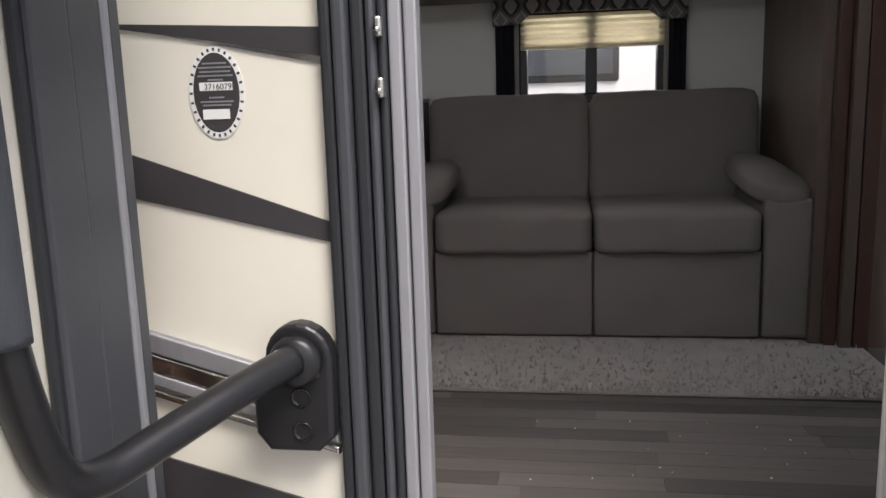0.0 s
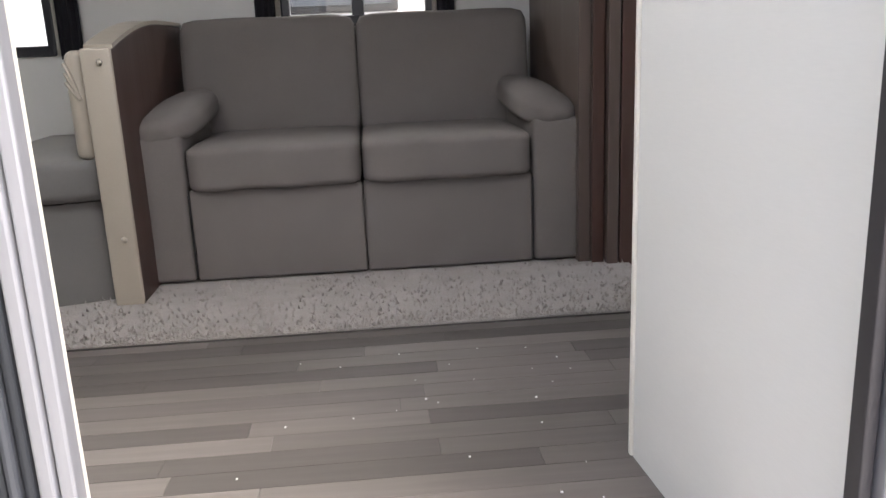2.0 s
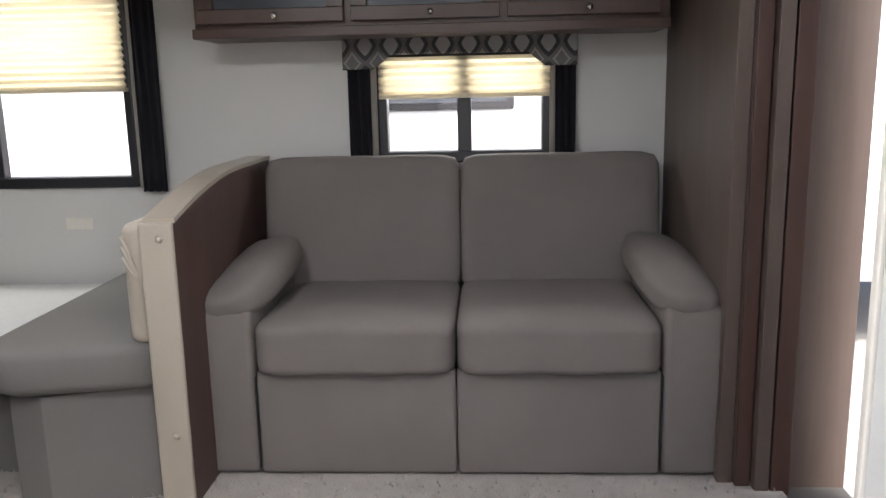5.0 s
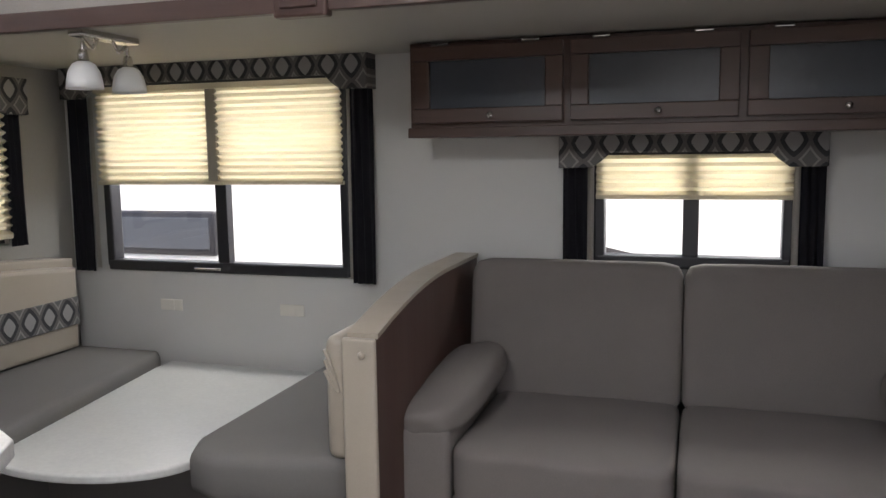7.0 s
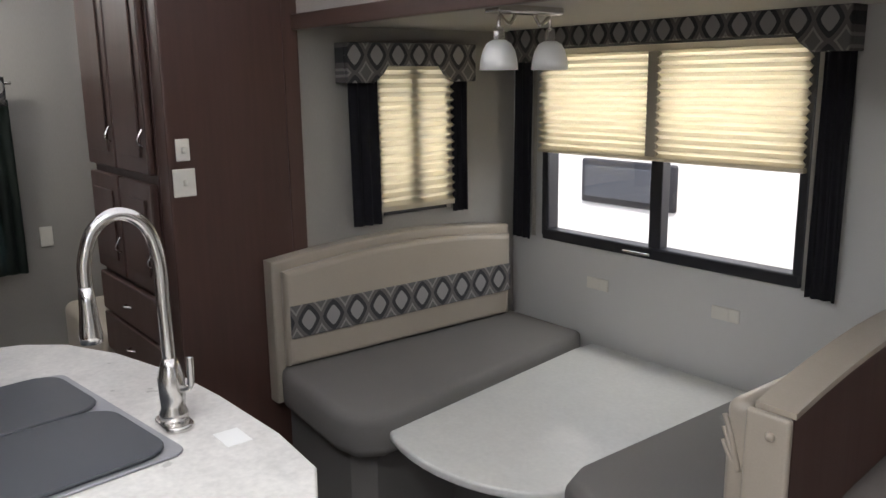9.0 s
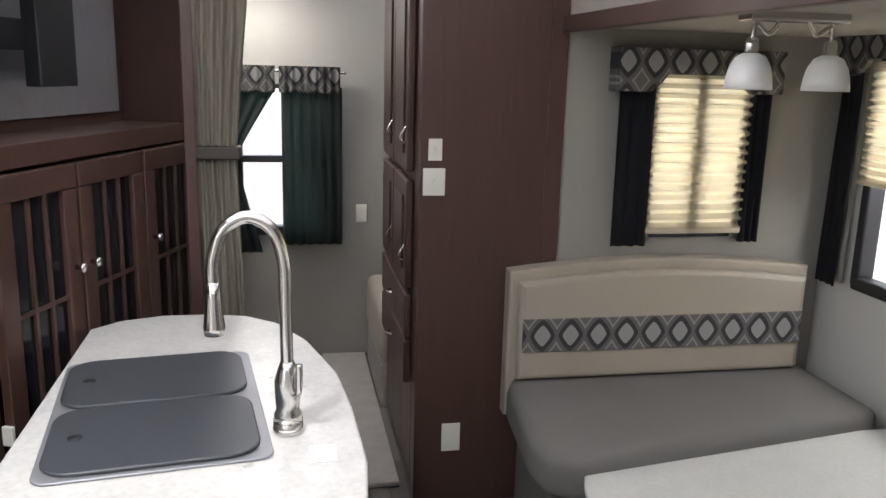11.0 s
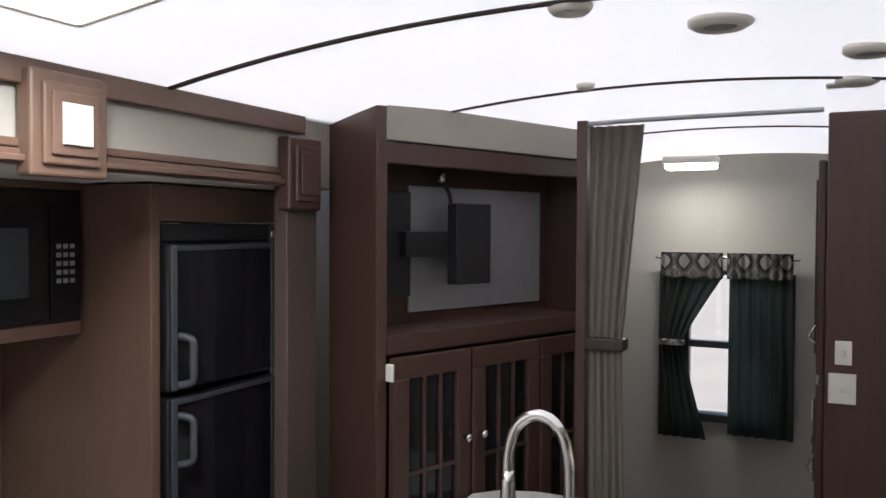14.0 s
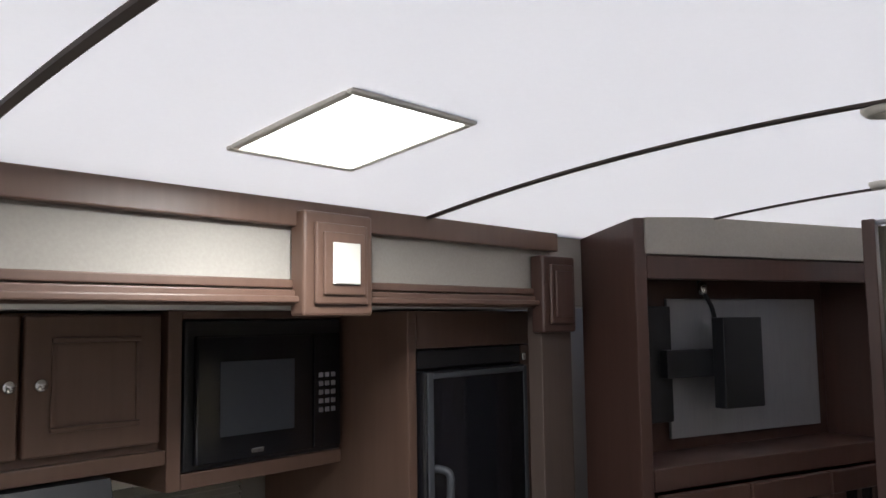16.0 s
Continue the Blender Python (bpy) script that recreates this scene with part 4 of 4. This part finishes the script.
tagged(ctp, "speckled pale laminate kitchen worktop", "worktop")

# corner blocks with vents on the fascias
for m, label, mat2 in ((pose(-1.705, -.06, 1.915, 0, 0, 180), "carved wood corner block with an ivory plate on the kitchen fascia", WOODK), (pose(-1.63, 1.73, 1.83), "carved dark wood block on the slide fascia", WOOD),
                       (pose(-2.47, -.06, 1.87, 0, 0, 180), "narrow wood block at the end of the kitchen fascia", WOOD)):
    o = thing("corner_block", label, "trim block", "corner blocks", m=m)
    wd = .088 if mat2 is WOODK else .075
    bx("block", (-wd, -.012, -.1), (wd, .03, .1), mat2, o, .006)
    bx("raised_field", (-wd + .022, -.022, -.078), (wd - .022, -.0125, .078), mat2, o, .006)
    bx("raised_field", (-wd + .036, -.029, -.06), (wd - .036, -.0225, .06), mat2, o, .004)
    if mat2 is WOODK:
        prism("plate", [(-.034, -.04), (.034, -.04), (.034, .04), (-.034, .04)], -.036, -.0295, PLATE, o, .003, 'y')

# ---- island ----
isl = thing("kitchen_island", "wood kitchen island under a pale worktop", "island")
prism("body", [(-2.82, .33), (-1.82, .40), (-1.82, .84), (-2.3, .84), (-2.82, .68)], 0, .862, WOOD, isl, .004)
for k in range(3):
    x0 = -2.28 + k * .15
    bx("door", (x0, .845, .12), (x0 + .14, .868, .80), WOOD, isl, .005)
out = [(-2.89, .275), (-2.96, .34), (-3.0, .45), (-3.0, .58), (-2.975, .68), (-2.90, .77), (-2.74, .85), (-2.5, .915), (-2.3, .935), (-2.05, .945), (-1.88, .93), (-1.77, .87), (-1.72, .78), (-1.70, .5), (-1.76, .38), (-1.85, .31), (-2.05, .29)]
wt = prism("island_worktop", out, .865, .902, COUNTER, None, .006)
tagged(wt, "speckled pale laminate island worktop with a rounded end", "worktop")
sk = thing("kitchen_sink", "double sink with dark slate-grey covers set in the island", "sink", m=pose(-2.34, .535, .903, 0, 0, 7.5))


def rounded(x0, x1, y0, y1, r):
    pts = []
    for cx, cy, s in ((x1 - r, y1 - r, 0), (x0 + r, y1 - r, 1), (x0 + r, y0 + r, 2), (x1 - r, y0 + r, 3)):
        pts += [(cx + r * math.cos((s + k / 5) * math.pi / 2), cy + r * math.sin((s + k / 5) * math.pi / 2)) for k in range(6)]
    return pts


prism("rim", rounded(-.295, .295, -.21, .205, .03), 0, .005, ALU, sk, .002)
for x0, x1 in ((-.285, -.01), (-.003, .285)):
    prism("cover", rounded(x0, x1, -.20, .185, .06), .0055, .014, SINK, sk, .004)
    tube("finger_hole", [((x0 + x1) / 2, -.15, .0135), ((x0 + x1) / 2, -.15, .0150)], .014, RUBBER, sk, 12)
fc = thing("kitchen_tap", "brushed nickel gooseneck tap with pull-down head", "tap", m=pose(-2.21, .80, .903))
prism("base_plate", rounded(-.05, .05, -.03, .03, .028), 0, .012, CHROME, fc, .004)
lathe("body", [(.028, .012), (.028, .03), (.023, .04), (.025, .06), (.026, .10), (.019, .125), (.013, .14)], CHROME, fc)
tube("spout", [(0, 0, .13), (0, -.002, .24), (0, -.004, .34), (0, -.025, .405), (0, -.07, .43), (0, -.115, .405), (0, -.135, .35), (0, -.137, .30)], .0125, CHROME, fc)
lathe("spray_head", [(.013, 0), (.015, -.03), (.017, -.06), (.021, -.09), (.019, -.105), (.008, -.106)], CHROME, fc, (0, -.137, .305))
tube("lever", [(.02, .01, .08), (.045, .02, .09), (.05, .022, .13), (.05, .022, .15)], .007, CHROME, fc, 10)
lb = bx("paper_label", (-2.12, .84, .9025), (-2.05, .89, .9035), WHITE, None, 0)
tagged(lb, "small printed paper label stuck to the worktop", "label")

# ---- ceiling fittings ----
sk = thing("roof_vent", "square roof vent with a white frame, its dome made to glow for daylight", "roof vent", m=pose(-1.47, .25, 2.079, 7) @ Matrix.Scale(.68, 4))
boxes("frame", [((-.185, -.21, -.004), (.185, -.19, .02)), ((-.185, .19, -.004), (.185, .21, .02)), ((-.185, -.1895, -.004), (-.165, .1895, .02)), ((.165, -.1895, -.004), (.185, .1895, .02))], PLATE, sk, .006)
# dome glows by itself in place of the sky behind it
bx("dome", (-.164, -.189, -.002), (.164, .189, .012), SKYL_GLOW, sk, .004)
for x, y, r, label, nm in ((-2.02, .85, .04, "small white round ceiling cover", "ceiling_cover"), (-2.22, 1.08, .06, "white round ceiling loudspeaker", "ceiling_speaker"), (-2.50, 1.34, .055, "white round ceiling loudspeaker", "ceiling_speaker"),
                           (-2.88, 1.32, .05, "white round smoke alarm with a red tab", "smoke_alarm"), (-2.77, .66, .025, "small white ceiling sprinkler cover", "ceiling_cover")):
    o = thing(nm, label, "ceiling fitting", "ceiling fittings", m=pose(x, y, ceil_z(y)))
    lathe("ring", [(r, .004), (r, -.008), (r * .8, -.016), (r * .6, -.016), (r * .55, -.010)], PLATE, o)
    if "speaker" in nm:
        lathe("grille", [(r * .54, -.010), (r * .5, -.013), (.002, -.014)], ALU, o)
    if "alarm" in nm:
        bx("tab", (-.05, -.07, -.014), (.0, -.03, -.006), PLATE, o)

# ---- floor planks ----
rng = random.Random(4)
meshes = {}
row = 0
y = -.10
while y < 1.385:
    x = -5.05 - rng.random() * .6
    y1 = min(y + .0745, 1.385)
    while x < .5:
        ln = rng.choice((.42, .6, .78, .9))
        a, b = max(x, -5.05), min(x + ln - .0012, .5)
        x += ln
        if b - a < .03 or a > .5:
            continue
        key = (round(b - a, 3), round(y1 - y, 3))
        if key not in meshes:
            bm = bmesh.new()
            add_box(bm, (0, 0, -.005), (b - a, y1 - y - .0009, 0))
            me = bpy.data.meshes.new("plank")
            bm.to_mesh(me)
            bm.free()
            me.materials.append(PLANK)
            meshes[key] = me
        o = new("plank", meshes[key])
        o.parent = floor
        o.location = (a, y, 0)
    y += .0754
# small crumbs on the floor
cr = bmesh.new()
for k in range(26):
    x, yy = random.uniform(-1.0, -.1), random.uniform(.25, 1.2)
    s = random.uniform(.002, .005)
    add_box(cr, (x, yy, .0005), (x + s, yy + s, .0005 + s * .5))
tagged(part("floor_crumbs", cr, WHITE), "tiny pale crumbs scattered on the plank floor", "debris", kind="stuff")
